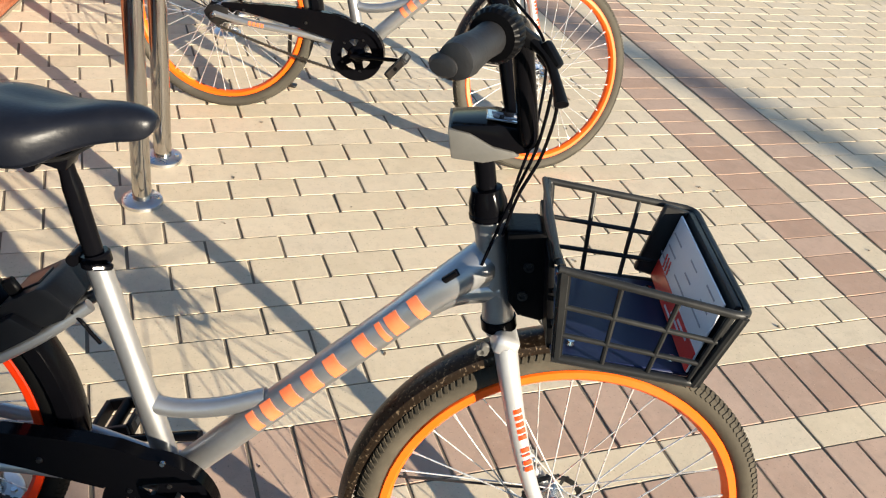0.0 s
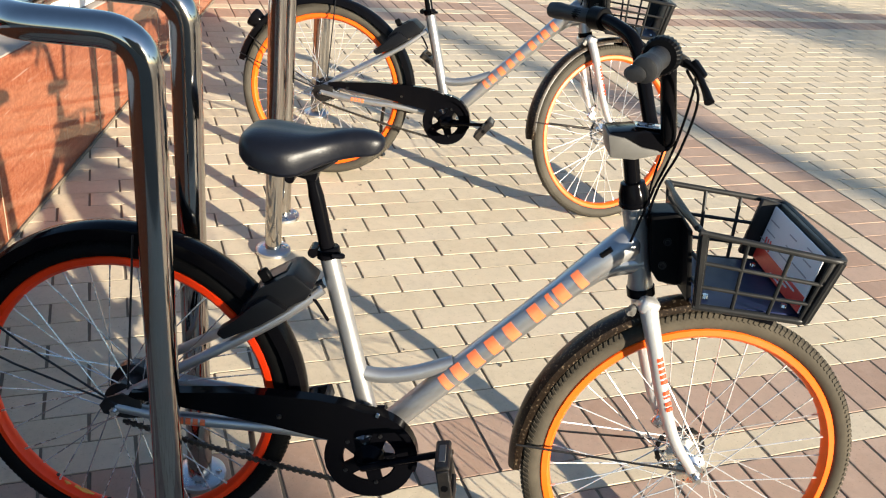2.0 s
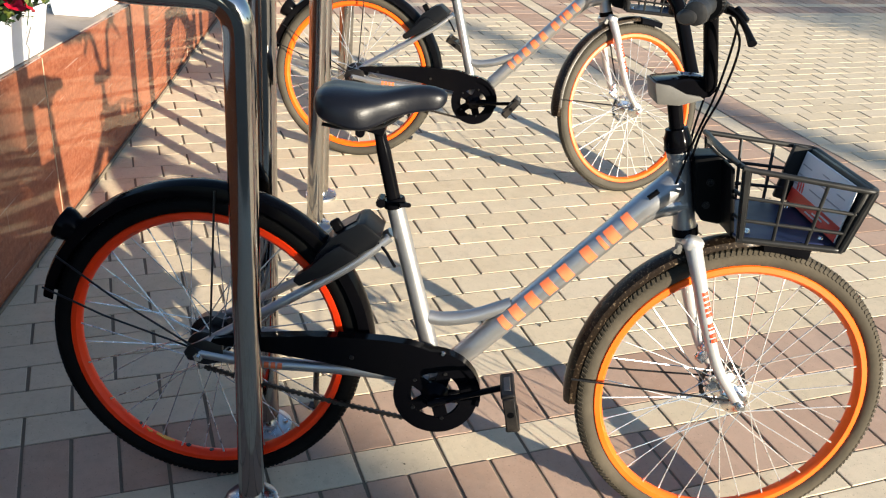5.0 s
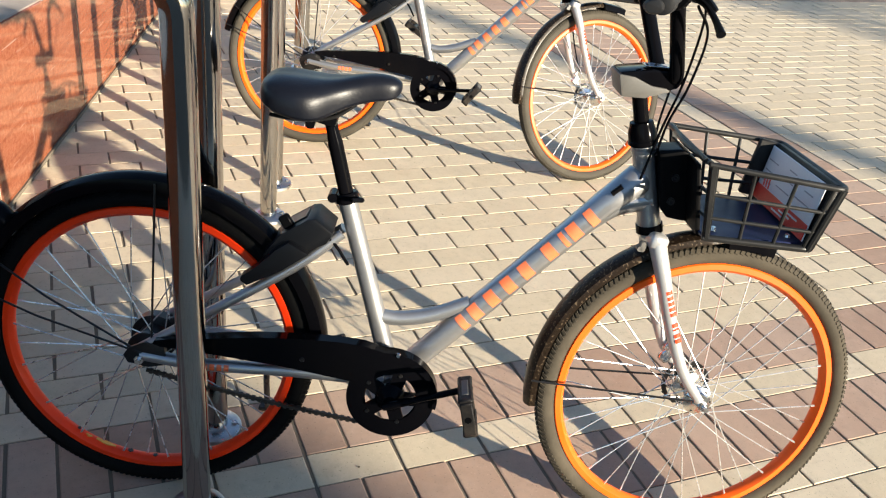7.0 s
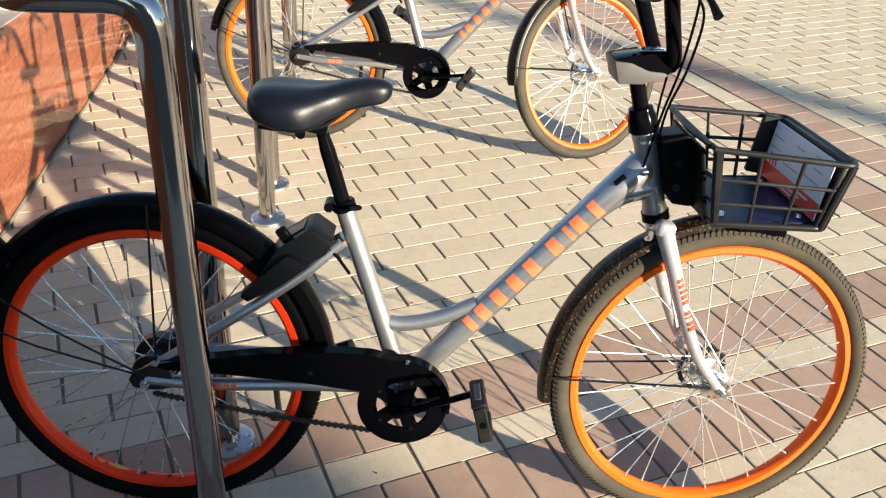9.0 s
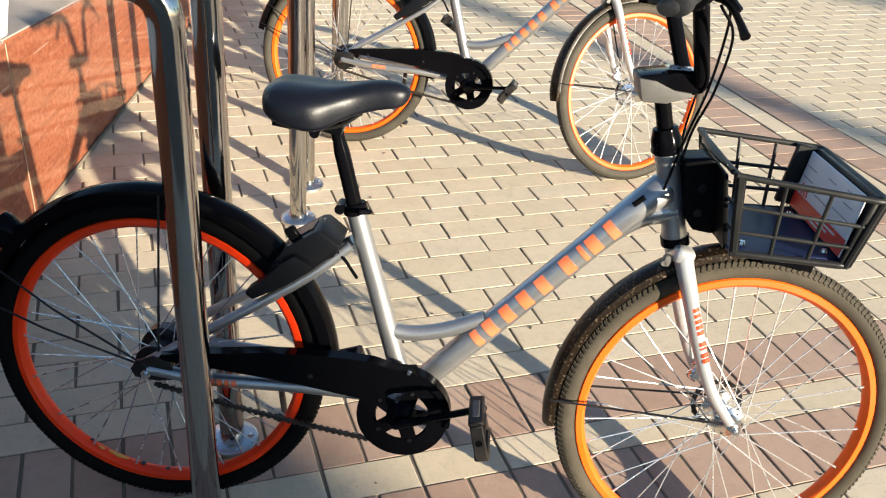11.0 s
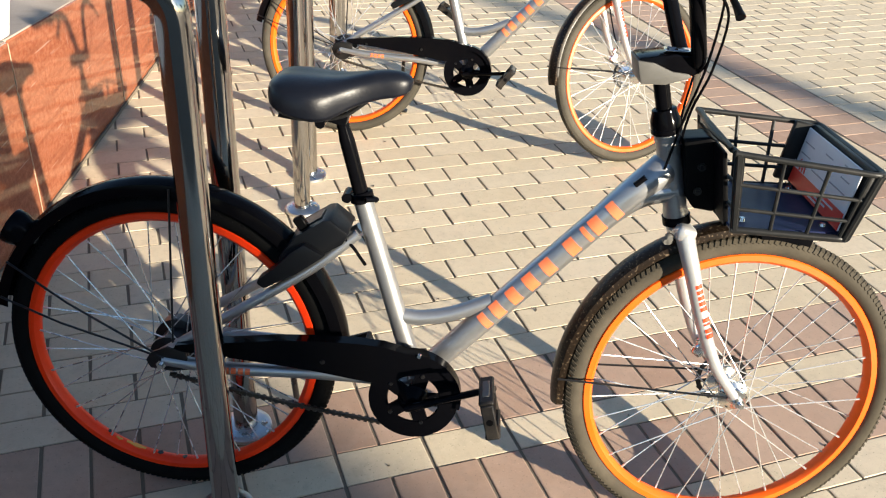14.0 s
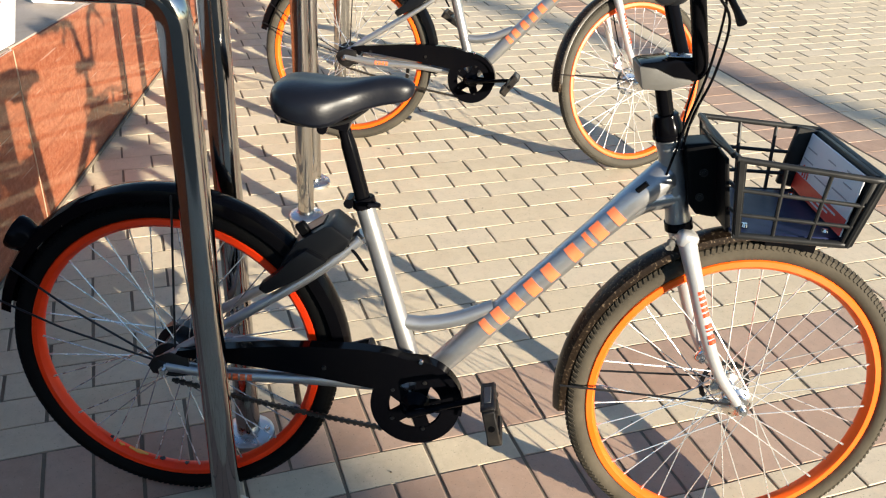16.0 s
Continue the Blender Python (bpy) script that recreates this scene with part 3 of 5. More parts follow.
def build_bicycle(m, label):
    bike = thing("bicycle", m, label, "bicycle", "hire bicycles")
    rear_axle, front_axle = Vector((0, 0, R_TYRE)), Vector((1.06, 0, R_TYRE))
    bb = Vector((0.468, 0, 0.283))
    build_wheel(bike, 0.0, "rear_wheel", True)
    build_wheel(bike, 1.06, "front_wheel", False)

    # frame tubes
    st_top = Vector((0.354, 0, 0.650))
    bm = bmesh.new()
    sweep(bm, [bb, bb.lerp(st_top, 0.5), st_top], [0.0185, 0.018, 0.0172], 20)
    sweep(bm, [bb + Vector((0, -0.036, 0)), bb + Vector((0, 0.036, 0))], 0.022, 20)
    part("seat_tube", bm, SILVER, bike)
    dt_a, dt_b = Vector((0.475, 0, 0.297)), Vector((0.872, 0, 0.745))
    bm = bmesh.new()
    sweep(bm, [dt_a, dt_a.lerp(dt_b, 0.3), dt_a.lerp(dt_b, 0.74), dt_a.lerp(dt_b, 0.86), dt_b + Vector((0.0, 0, -0.006)), dt_b + Vector((0.008, 0, 0.002))], [0.022, 0.0235, 0.0235, 0.0255, 0.029, 0.021], 24)
    sweep(bm, curve([(0.79, 0, 0.645), (0.838, 0, 0.684), (0.898, 0, 0.704)], 5), [0.019 + 0.002 * i / 10 for i in range(11)], 18)
    sweep(bm, curve([(0.775, 0, 0.636), (0.84, 0, 0.70), (0.888, 0, 0.722)], 5), [0.0215 - 0.0015 * i / 10 for i in range(11)], 18)
    down = part("down_tube", bm, SILVER, bike)
    bm = bmesh.new()
    sweep(bm, [Vector((0.823, -0.0225, 0.712)), Vector((0.838, -0.0245, 0.728))], [0.009, 0.009], 14, flat=0.55)
    part("cable_port", bm, BLACK, down, "black cable port")
    # one plain orange block for each letter of the maker's name
    d = (dt_b - dt_a).length
    s = 0.168
    for wdt in (0.022, 0.031, 0.031, 0.032, 0.032, -0.014, 0.031, 0.013, 0.032, 0.025):
        if wdt < 0:
            s -= wdt
            continue
        bm = bmesh.new()
        patch_on_tube(bm, dt_a, dt_b, 0.0237 + max(0.0, s - 0.425) * 0.028, s, s + wdt * 0.68, 0.16, 0.68)
        part("letter_block", bm, DECAL, down)
        s += wdt * 1.32
    bm = bmesh.new()
    sweep(bm, curve([(0.425, 0, 0.418), (0.47, 0, 0.416), (0.53, 0, 0.430), (0.60, 0, 0.462)], 6), 0.0145, 16)
    part("lower_top_tube", bm, SILVER, bike)
    head_a, head_b = Vector((0.905, 0, 0.655)), Vector((0.866, 0, 0.800))
    bm = bmesh.new()
    sweep(bm, [head_a, head_a.lerp(head_b, 0.06), head_a.lerp(head_b, 0.12), head_a.lerp(head_b, 0.88), head_a.lerp(head_b, 0.94), head_b], [0.022, 0.022, 0.0205, 0.0205, 0.022, 0.022], 24)
    part("head_tube", bm, SILVER, bike)
    for side in (-1, 1):
        bm = bmesh.new()
        sweep(bm, curve([(0.0, side * 0.062, 0.335), (0.11, side * 0.052, 0.408), (0.27, side * 0.036, 0.515), (0.352, side * 0.016, 0.582)], 6), 0.0095, 12)
        part("seat_stay", bm, SILVER, bike)
        bm = bmesh.new()
        sweep(bm, curve([(0.0, side * 0.064, 0.322), (0.11, side * 0.062, 0.312), (0.28, side * 0.050, 0.309), (0.45, side * 0.026, 0.292)], 6), 0.0122, 14)
        cs = part("chain_stay", bm, SILVER, bike)
        bm = bmesh.new()
        prism(bm, [(-0.03, 0.322), (-0.022, 0.306), (0.02, 0.302), (0.05, 0.308), (0.045, 0.345), (0.01, 0.352), (-0.02, 0.338)], side * 0.069 - 0.003, side * 0.069 + 0.003, 0.001)
        part("dropout", bm, BLACKMETAL, cs)
        bm = bmesh.new()
        sweep(bm, [(0, side * 0.069, R_TYRE), (0, side * 0.078, R_TYRE)], 0.0095, 6)
        sweep(bm, [(0, side * 0.07, R_TYRE), (0, side * 0.086, R_TYRE)], 0.005, 10)
        part("axle_nut", bm, CHROME, cs)
        if side < 0:
            for k in range(4):
                bm = bmesh.new()
                patch_on_tube(bm, (0.11, -0.062, 0.312), (0.28, -0.050, 0.309), 0.0124, 0.005 + 0.013 * k, 0.014 + 0.013 * k, 0.1, 0.5)
                part("letter_block", bm, DECAL, cs)

    # seat post and saddle
    sp_top = Vector((0.316, 0, 0.787))
    bm = bmesh.new()
    sweep(bm, [st_top, st_top.lerp(sp_top, 0.55), st_top.lerp(sp_top, 0.72), st_top.lerp(sp_top, 0.85), sp_top], [0.0135, 0.0135, 0.0135, 0.0112, 0.0112], 18)
    part("seat_post", bm, BLACK, bike, "black seat post")
    bm = bmesh.new()
    up = (sp_top - st_top).normalized()
    sweep(bm, [st_top - up * 0.012, st_top - up * 0.009, st_top + up * 0.004, st_top + up * 0.007], [0.019, 0.0215, 0.0215, 0.019], 20)
    sweep(bm, curve([st_top + Vector((0.018, -0.012, 0)), st_top + Vector((0.03, -0.026, 0.003)), st_top + Vector((0.012, -0.04, 0.006))], 5), 0.0045, 8)
    sweep(bm, [st_top + Vector((-0.024, -0.018, -0.002)), st_top + Vector((-0.024, 0.018, -0.002))], 0.009, 10)
    part("seat_clamp", bm, BLACK, bike, "black quick-release seat clamp")
    bm = bmesh.new()
    # saddle: sections from tail to nose of centre height, half width, drop
    secs = [(0.188, 0.842, 0.030, 0.020), (0.194, 0.856, 0.064, 0.040), (0.212, 0.864, 0.086, 0.057), (0.24, 0.865, 0.093, 0.064), (0.27, 0.863, 0.092, 0.068), (0.296, 0.862, 0.080, 0.066), (0.322, 0.864, 0.056, 0.054), (0.35, 0.869, 0.039, 0.047), (0.385, 0.875, 0.031, 0.043), (0.412, 0.874, 0.027, 0.039), (0.428, 0.868, 0.019, 0.029), (0.435, 0.860, 0.008, 0.012)]
    rows = []
    for x, zt, hw, dr in secs:
        row = []
        for k in range(17):
            a = math.pi * k / 16
            y = hw * math.cos(a)
            crown = math.sin(a) ** 0.45
            row.append(bm.verts.new((x, y, zt - dr + dr * crown - 0.004 * math.exp(-(y / 0.02) ** 2) * (hw > 0.05))))
        for k in range(1, 8):
            a = math.pi * (1 - k / 8)
            y = hw * 0.93 * math.cos(math.pi - a) * -1
            row.append(bm.verts.new((x + (0.31 - x) * 0.04, -hw * 0.93 * math.cos(math.pi * k / 8), zt - dr - 0.004)))
        rows.append(row)
    n = len(rows[0])
    for i in range(len(rows) - 1):
        for k in range(n):
            bm.faces.new((rows[i][k], rows[i][(k + 1) % n], rows[i + 1][(k + 1) % n], rows[i + 1][k]))
    bm.faces.new(rows[0])
    bm.faces.new(rows[-1][::-1])
    nose, crest = max(v.co.x for v in bm.verts), max(v.co.z for v in bm.verts)
    for v in bm.verts:
        v.co = (nose + (v.co.x - nose) * 0.97 + 0.003, v.co.y * 0.97, crest + (v.co.z - crest) * 0.96)
    sad = part("saddle", bm, SADDLE, bike, "black padded vinyl saddle")
    md = sad.modifiers.new("soft", "SUBSURF")
    md.levels = md.render_levels = 1
    for side in (-1, 1):
        bm = bmesh.new()
        sweep(bm, curve([(0.215, side * 0.03, 0.792), (0.26, side * 0.022, 0.786), (0.32, side * 0.02, 0.794), (0.36, side * 0.014, 0.82)], 5), 0.0035, 8)
        part("saddle_rail", bm, BLACKMETAL, sad)
    bm = bmesh.new()
    block(bm, (0.040, 0.040, 0.022), pose(0.31, 0, 0.790, 0, 12, 0), 0.006, 2)
    sweep(bm, [(0.285, -0.03, 0.782), (0.285, 0.03, 0.782)], 0.009, 10)
    part("saddle_clamp", bm, BLACK, sad)

    # wheel lock on the seat stays
    bm = bmesh.new()
    prism(bm, [(0.212, 0.512), (0.250, 0.522), (0.328, 0.570), (0.339, 0.590), (0.305, 0.616), (0.292, 0.613), (0.245, 0.581), (0.216, 0.54)], -0.046, 0.046, 0.005)
    lock = part("wheel_lock", bm, LOCKPLASTIC, bike, "charcoal plastic wheel lock")
    for side in (-1, 1):
        bm = bmesh.new()
        prism(bm, [(0.176, 0.490), (0.190, 0.480), (0.25, 0.514), (0.300, 0.552), (0.262, 0.572), (0.236, 0.552), (0.204, 0.518), (0.181, 0.500)], side * 0.048 - 0.013, side * 0.048 + 0.013, 0.005)
        part("lock_arm", bm, LOCKPLASTIC, lock)
    bm = bmesh.new()
    block(bm, (0.02, 0.012, 0.026), pose(0.252, -0.028, 0.600, 0, -34, 0), 0.003)
    part("lock_lever", bm, MATTE, lock)
    bm = bmesh.new()
    block(bm, (0.040, 0.045, 0.004), pose(0.272, -0.004, 0.6005, 0, -34, 0), 0.001)
    part("lock_label", bm, BLACKMETAL, lock, "worn dark sticker")
    bm = bmesh.new()
    sweep(bm, curve([(0.330, -0.026, 0.574), (0.346, -0.027, 0.558), (0.357, -0.024, 0.540), (0.366, -0.019, 0.524)], 5), 0.003, 8)
    part("lock_cable", bm, BLACK, lock)

    # mudguards with their stays
    rf = fender(bike, 0.0, 0.336, -6, 168, "rear_mudguard", "glossy black rear mudguard")
    ff = fender(bike, 1.06, 0.334, 92, 187, "front_mudguard", "dusty black front mudguard")
    fender(bike, 1.06, 0.334, 74, 92, "mudguard_tip", "short black mudguard tip")
    for side in (-1, 1):
        for a in (150, 163) if side < 0 else ():
            bm = bmesh.new()
            e = (0.336 * math.cos(radians(a)), side * 0.03, R_TYRE + 0.336 * math.sin(radians(a)) - 0.004)
            sweep(bm, [(0.004, side * 0.072, R_TYRE + 0.012), (0.6 * e[0], side * 0.05, 0.6 * e[2] + 0.4 * R_TYRE), e], 0.0022, 6)
            part("mudguard_stay", bm, BLACKMETAL, rf)
        for a in (176,):
            bm = bmesh.new()
            e = (1.06 + 0.334 * math.cos(radians(a)), side * 0.031, R_TYRE + 0.334 * math.sin(radians(a)) - 0.002)
            sweep(bm, [(1.05, side * 0.052, R_TYRE + 0.005), e], 0.0022, 6)
            part("mudguard_stay", bm, BLACKMETAL, ff)
    bm = bmesh.new()
    sweep(bm, [(0.02, -0.064, 0.345), (0.02, -0.031, 0.645)], 0.0022, 6)
    part("mudguard_stay", bm, BLACKMETAL, rf)
    bm = bmesh.new()
    m2 = Matrix.Translation((-0.262, 0, 0.528)) @ Matrix.Rotation(radians(-62), 4, "Y")
    lathe(bm, [(0.014, -0.02), (0.024, -0.01), (0.033, 0.016), (0.034, 0.028), (0.032, 0.032)], m2, 24)
    lamp = part("tail_lamp", bm, BLACK, bike, "black cone tail lamp")
    bm = bmesh.new()
    lathe(bm, [(0.0, 0.0345), (0.024, 0.034), (0.029, 0.031)], m2, 24)
    part("lens", bm, AMBER, lamp, "dark red lens")

    # chain drive
    bm = bmesh.new()
    lathe(bm, [(0.083, -0.0735), (0.0835, -0.071), (0.0835, -0.066), (0.050, -0.066), (0.048, -0.07), (0.050, -0.0735)], Matrix.Translation(bb) @ TURN_Y @ Matrix.Scale(-1, 4, (0, 0, 1)), 48, closed=True)
    ring = part("chainring", bm, BLACK, bike, "black five-arm chainring guard")
    for k in range(5):
        bm = bmesh.new()
        block(bm, (0.027, 0.005, 0.028), Matrix.Translation(bb + Vector((0, -0.07, 0))) @ Matrix.Rotation(k * math.tau / 5 + 0.3, 4, "Y") @ Matrix.Translation((0, 0, 0.039)))
        part("spider_arm", bm, BLACK, ring)
    bm = bmesh.new()
    lathe(bm, [(0.0, -0.088), (0.012, -0.088), (0.024, -0.078), (0.029, -0.072), (0.029, -0.064), (0.0, -0.064)], Matrix.Translation(bb) @ TURN_Y @ Matrix.Scale(-1, 4, (0, 0, 1)), 32)
    part("crank_boss", bm, BLACK, ring)
    for k in range(5):
        bm = bmesh.new()
        lathe(bm, [(0.0, 0.003), (0.0035, 0.003), (0.0045, 0)], Matrix.Translation(bb + Vector((0, -0.0725, 0))) @ Matrix.Rotation(k * math.tau / 5 + 0.3, 4, "Y") @ Matrix.Translation((0, 0, 0.052)) @ TURN_Y, 10)
        part("chainring_bolt", bm, BLACKMETAL, ring)
    bm = bmesh.new()
    arc = [(bb.x + (0.087 + 0.00012 * (a + 8)) * math.cos(radians(a)), bb.z + (0.087 + 0.00012 * (a + 8)) * math.sin(radians(a))) for a in range(-8, 101, 9)]
    inner = [(bb.x + 0.080 * math.cos(radians(a)), bb.z + 0.080 * math.sin(radians(a))) for a in range(118, -9, -9)]
    outline = [(0.03, 0.362), (0.026, 0.355), (0.04, 0.350), (0.117, 0.346), (0.231, 0.336), (0.283, 0.331), (0.35, 0.321), (0.39, 0.316)] + inner + arc + [(0.41, 0.392), (0.362, 0.395), (0.282, 0.393), (0.213, 0.388), (0.127, 0.376), (0.06, 0.368)]
    prism(bm, outline, -0.080, -0.055)
    guard = part("chain_guard", bm, BLACK, bike, "glossy black chain guard")
    for gx, gz in ((0.10, 0.352), (0.30, 0.352), (0.475, 0.380)):
        bm = bmesh.new()
        lathe(bm, [(0.0, 0.004), (0.0035, 0.004), (0.005, 0)], Matrix.Translation((gx, -0.08, gz)) @ TURN_Y, 10)
        part("guard_screw", bm, CHROME if gx > 0.4 else BLACKMETAL, guard)
    bm = bmesh.new()
    a, b = Vector((0.004, -0.047, R_TYRE - 0.037)), Vector((0.455, -0.058, bb.z - 0.072))
    n = 74
    for k in range(n):
        p = a.lerp(b, (k + 0.5) / n)
        p.z -= 0.006 * math.sin(math.pi * (k + 0.5) / n)
        ang = math.degrees(math.atan2(a.z - b.z, b.x - a.x))
        block(bm, (0.0066, 0.008 if k % 2 else 0.005, 0.0085 if k % 2 else 0.006), Matrix.Translation(p) @ Matrix.Rotation(radians(ang), 4, "Y"))
    part("chain", bm, OILY, bike, "oily roller chain")

    # cranks and pedals
    for side, ex, ez, tilt in ((-1, 0.606, 0.338, 14), (1, 0.322, 0.240, 8)):
        bm = bmesh.new()
        y = side * 0.098
        c = Vector((bb.x, y, bb.z))
        e = Vector((ex, side * 0.106, ez))
        sweep(bm, [c - (e - c).normalized() * 0.012, c, c.lerp(e, 0.5), e, e + (e - c).normalized() * 0.011], [0.012, 0.0145, 0.0105, 0.011, 0.007], 12, flat=0.6)
        part("crank", bm, BLACK, bike, "black crank arm")
        mp = Matrix.Translation((ex, side * 0.165, ez)) @ Matrix.Rotation(radians(-tilt if side < 0 else 70), 4, "Y")
        bm = bmesh.new()
        sweep(bm, [mp @ Vector((0, -side * 0.062, 0)), mp @ Vector((0, -side * 0.045, 0)), mp @ Vector((0, -side * 0.044, 0)), mp @ Vector((0, side * 0.04, 0)), mp @ Vector((0, side * 0.046, 0))], [0.006, 0.006, 0.011, 0.011, 0.006], 12)
        ped = part("pedal", bm, MATTE, bike, "black plastic pedal")
        for zz in (0.034, -0.034):
            bm = bmesh.new()
            block(bm, (0.026, 0.084, 0.010), mp @ Matrix.Translation((0, 0, zz)), 0.003)
            part("pedal_plate", bm, PEDAL, ped)
            bm = bmesh.new()
            block(bm, (0.012, 0.05, 0.004), mp @ Matrix.Translation((0, 0, zz * 1.12)), 0.001)
            part("reflector", bm, GREY, ped, "pale reflector")
        for yy in (-0.041, 0.041):
            bm = bmesh.new()
            block(bm, (0.022, 0.009, 0.066), mp @ Matrix.Translation((0, yy, 0)), 0.002)
            part("pedal_side", bm, PEDAL, ped)
    bm = bmesh.new()
    sweep(bm, curve([(0.215, 0.062, 0.292), (0.20, 0.135, 0.18), (0.188, 0.235, 0.041)], 5), 0.007, 10)
    block(bm, (0.04, 0.026, 0.01), pose(0.188, 0.24, 0.0375, 7.5, 0, 0), 0.003)
    part("kickstand", bm, BLACKMETAL, bike, "black kickstand folded out")

    # fork, headset and steerer
    for side in (-1, 1):
        bm = bmesh.new()
        pts = curve([(0.917, side * 0.030, 0.628), (0.933, side * 0.044, 0.575), (0.966, side * 0.050, 0.478), (1.005, side * 0.052, 0.39), (1.052, side * 0.053, 0.325)], 6)
        k = len(pts) - 1
        sweep(bm, pts, [0.0165 - 0.0075 * i / k for i in range(k + 1)], 16)
        leg = part("fork_leg", bm, WHITEFORK, bike, "white-silver fork leg")
        bm = bmesh.new()
        sweep(bm, [(1.06, side * 0.055, R_TYRE), (1.06, side * 0.066, R_TYRE)], 0.0095, 6)
        sweep(bm, [(1.06, side * 0.05, R_TYRE), (1.06, side * 0.075, R_TYRE)], 0.005, 10)
        block(bm, (0.026, 0.006, 0.03), pose(1.056, side * 0.053, 0.325, 0, 30, 0), 0.002)
        part("axle_nut", bm, CHROME, leg)
        for q in range(10):
            if q == 5:
                continue
            bm = bmesh.new()
            patch_on_tube(bm, (0.942, side * 0.046, 0.548), (0.984, side * 0.051, 0.435), 0.0137, 0.011 * q, 0.011 * q + (0.007 if q != 7 else 0.003), 0.25 if side < 0 else math.pi - 0.25, 0.42)
            part("letter_block", bm, REDORANGE, leg)
    bm = bmesh.new()
    block(bm, (0.036, 0.09, 0.03), pose(0.916, 0, 0.633, 0, 15, 0), 0.012, 3)
    sweep(bm, [(0.911, 0, 0.636), (0.905, 0, 0.652)], 0.02, 20)
    part("fork_crown", bm, WHITEFORK, bike)
    bm = bmesh.new()
    sweep(bm, [(0.9085, 0, 0.6425), (0.9045, 0, 0.6575)], 0.0245, 24)
    part("headset_cup", bm, BLACK, bike, "black headset cup")
    bm = bmesh.new()
    block(bm, (0.014, 0.012, 0.02), pose(0.889, -0.03, 0.622, 0, 12, 0), 0.003)
    sweep(bm, [(0.884, -0.036, 0.618), (0.884, -0.022, 0.618)], 0.005, 8)
    part("fork_bracket", bm, GREY, bike, "small grey bracket under the headset")
    bm = bmesh.new()
    block(bm, (0.026, 0.012, 0.036), pose(1.012, 0.045, 0.372, 0, 35, 0), 0.004)
    block(bm, (0.014, 0.018, 0.02), pose(1.006, 0.040, 0.395, 0, 35, 0), 0.003)
    part("brake_caliper", bm, CHROME, bike, "bright front brake caliper")
    bm = bmesh.new()
    sweep(bm, curve([(1.004, 0.042, 0.40), (0.985, 0.047, 0.45), (0.955, 0.045, 0.54), (0.93, 0.032, 0.63), (0.905, 0.03, 0.70)], 6), 0.0025, 8)
    part("cable", bm, BLACK, bike, "black brake cable")
    ax = Vector((-0.26, 0, 0.966))
    bm = bmesh.new()
    h0 = Vector((0.866, 0, 0.801))
    sweep(bm, [h0, h0 + ax * 0.003, h0 + ax * 0.0032, h0 + ax * 0.009, h0 + ax * 0.010, h0 + ax * 0.024, h0 + ax * 0.036, h0 + ax * 0.042, h0 + ax * 0.0435], [0.0225, 0.0225, 0.0262, 0.0262, 0.0252, 0.0250, 0.0212, 0.0205, 0.0145], 28)
    part("headset_cover", bm, BLACK, bike, "black steerer collar")
    bm = bmesh.new()
    sweep(bm, [h0 + ax * 0.03, h0 + ax * 0.11], 0.0135, 18)
    part("stem_post", bm, BLACK, bike, "black stem post")
    # handlebar console
    bm = bmesh.new()
    prism(bm, [(0.795, 0.928), (0.806, 0.892), (0.845, 0.893), (0.894, 0.909), (0.906, 0.924), (0.897, 0.938), (0.85, 0.938)], -0.039, 0.039, 0.006)
    con = part("console", bm, BLACK, bike, "black stem console")
    bm = bmesh.new()
    prism(bm, [(0.793, 0.925), (0.803, 0.888), (0.842, 0.889), (0.884, 0.904), (0.876, 0.909), (0.85, 0.911), (0.82, 0.923)], -0.0425, 0.0425, 0.003)
    part("console_cover", bm, GREY, con, "grey plastic side cover")
    bm = bmesh.new()
    block(bm, (0.05, 0.034, 0.003), pose(0.862, -0.014, 0.9415, 0, 0, 0), 0.001)
    part("plate", bm, CHROME, con, "shiny metal code plate")
    bm = bmesh.new()
    for bx, by, bw, bl in ((-0.012, 0.006, 0.014, 0.004), (0.004, -0.008, 0.016, 0.003), (0.012, 0.004, 0.008, 0.005), (-0.014, -0.006, 0.008, 0.005)):
        block(bm, (bw, bl, 0.001), Matrix.Translation((0.862 + bx, -0.014 + by, 0.9435)))
    part("plate_print", bm, CARDGREY, con)
    bm = bmesh.new()
    right = rounded([(0.795, -0.243, 1.0645), (0.825, -0.172, 1.075), (0.850, -0.088, 1.072), (0.894, -0.034, 0.914), (0.880, 0.034, 0.914), (0.832, 0.075, 1.062), (0.79, 0.155, 1.082), (0.706, 0.262, 1.078)], 0.036, 8)
    sweep(bm, right, 0.0125, 18)
    bar = part("handlebar", bm, BLACK, bike, "black high-rise handlebar")
    for (ex, ey, ez), (ix, iy, iz) in (((0.783, -0.268, 1.062), (0.817, -0.190, 1.073)), ((0.702, 0.268, 1.078), (0.775, 0.175, 1.081))):
        e, i = Vector((ex, ey, ez)), Vector((ix, iy, iz))
        d = (e - i).normalized()
        bm = bmesh.new()
        if ey > 0:
            i = i.lerp(e, 0.1)
        else:
            e = i.lerp(e, 0.87)
        g = 1.0 if ey < 0 else 0.8
        sweep(bm, [i, i + d * 0.004, i.lerp(e, 0.35), i.lerp(e, 0.7), e - d * 0.012, e + d * 0.003, e + d * 0.006], [g * w for w in (0.0155, 0.017, 0.0160, 0.018, 0.0195, 0.0175, 0.011)], 20)
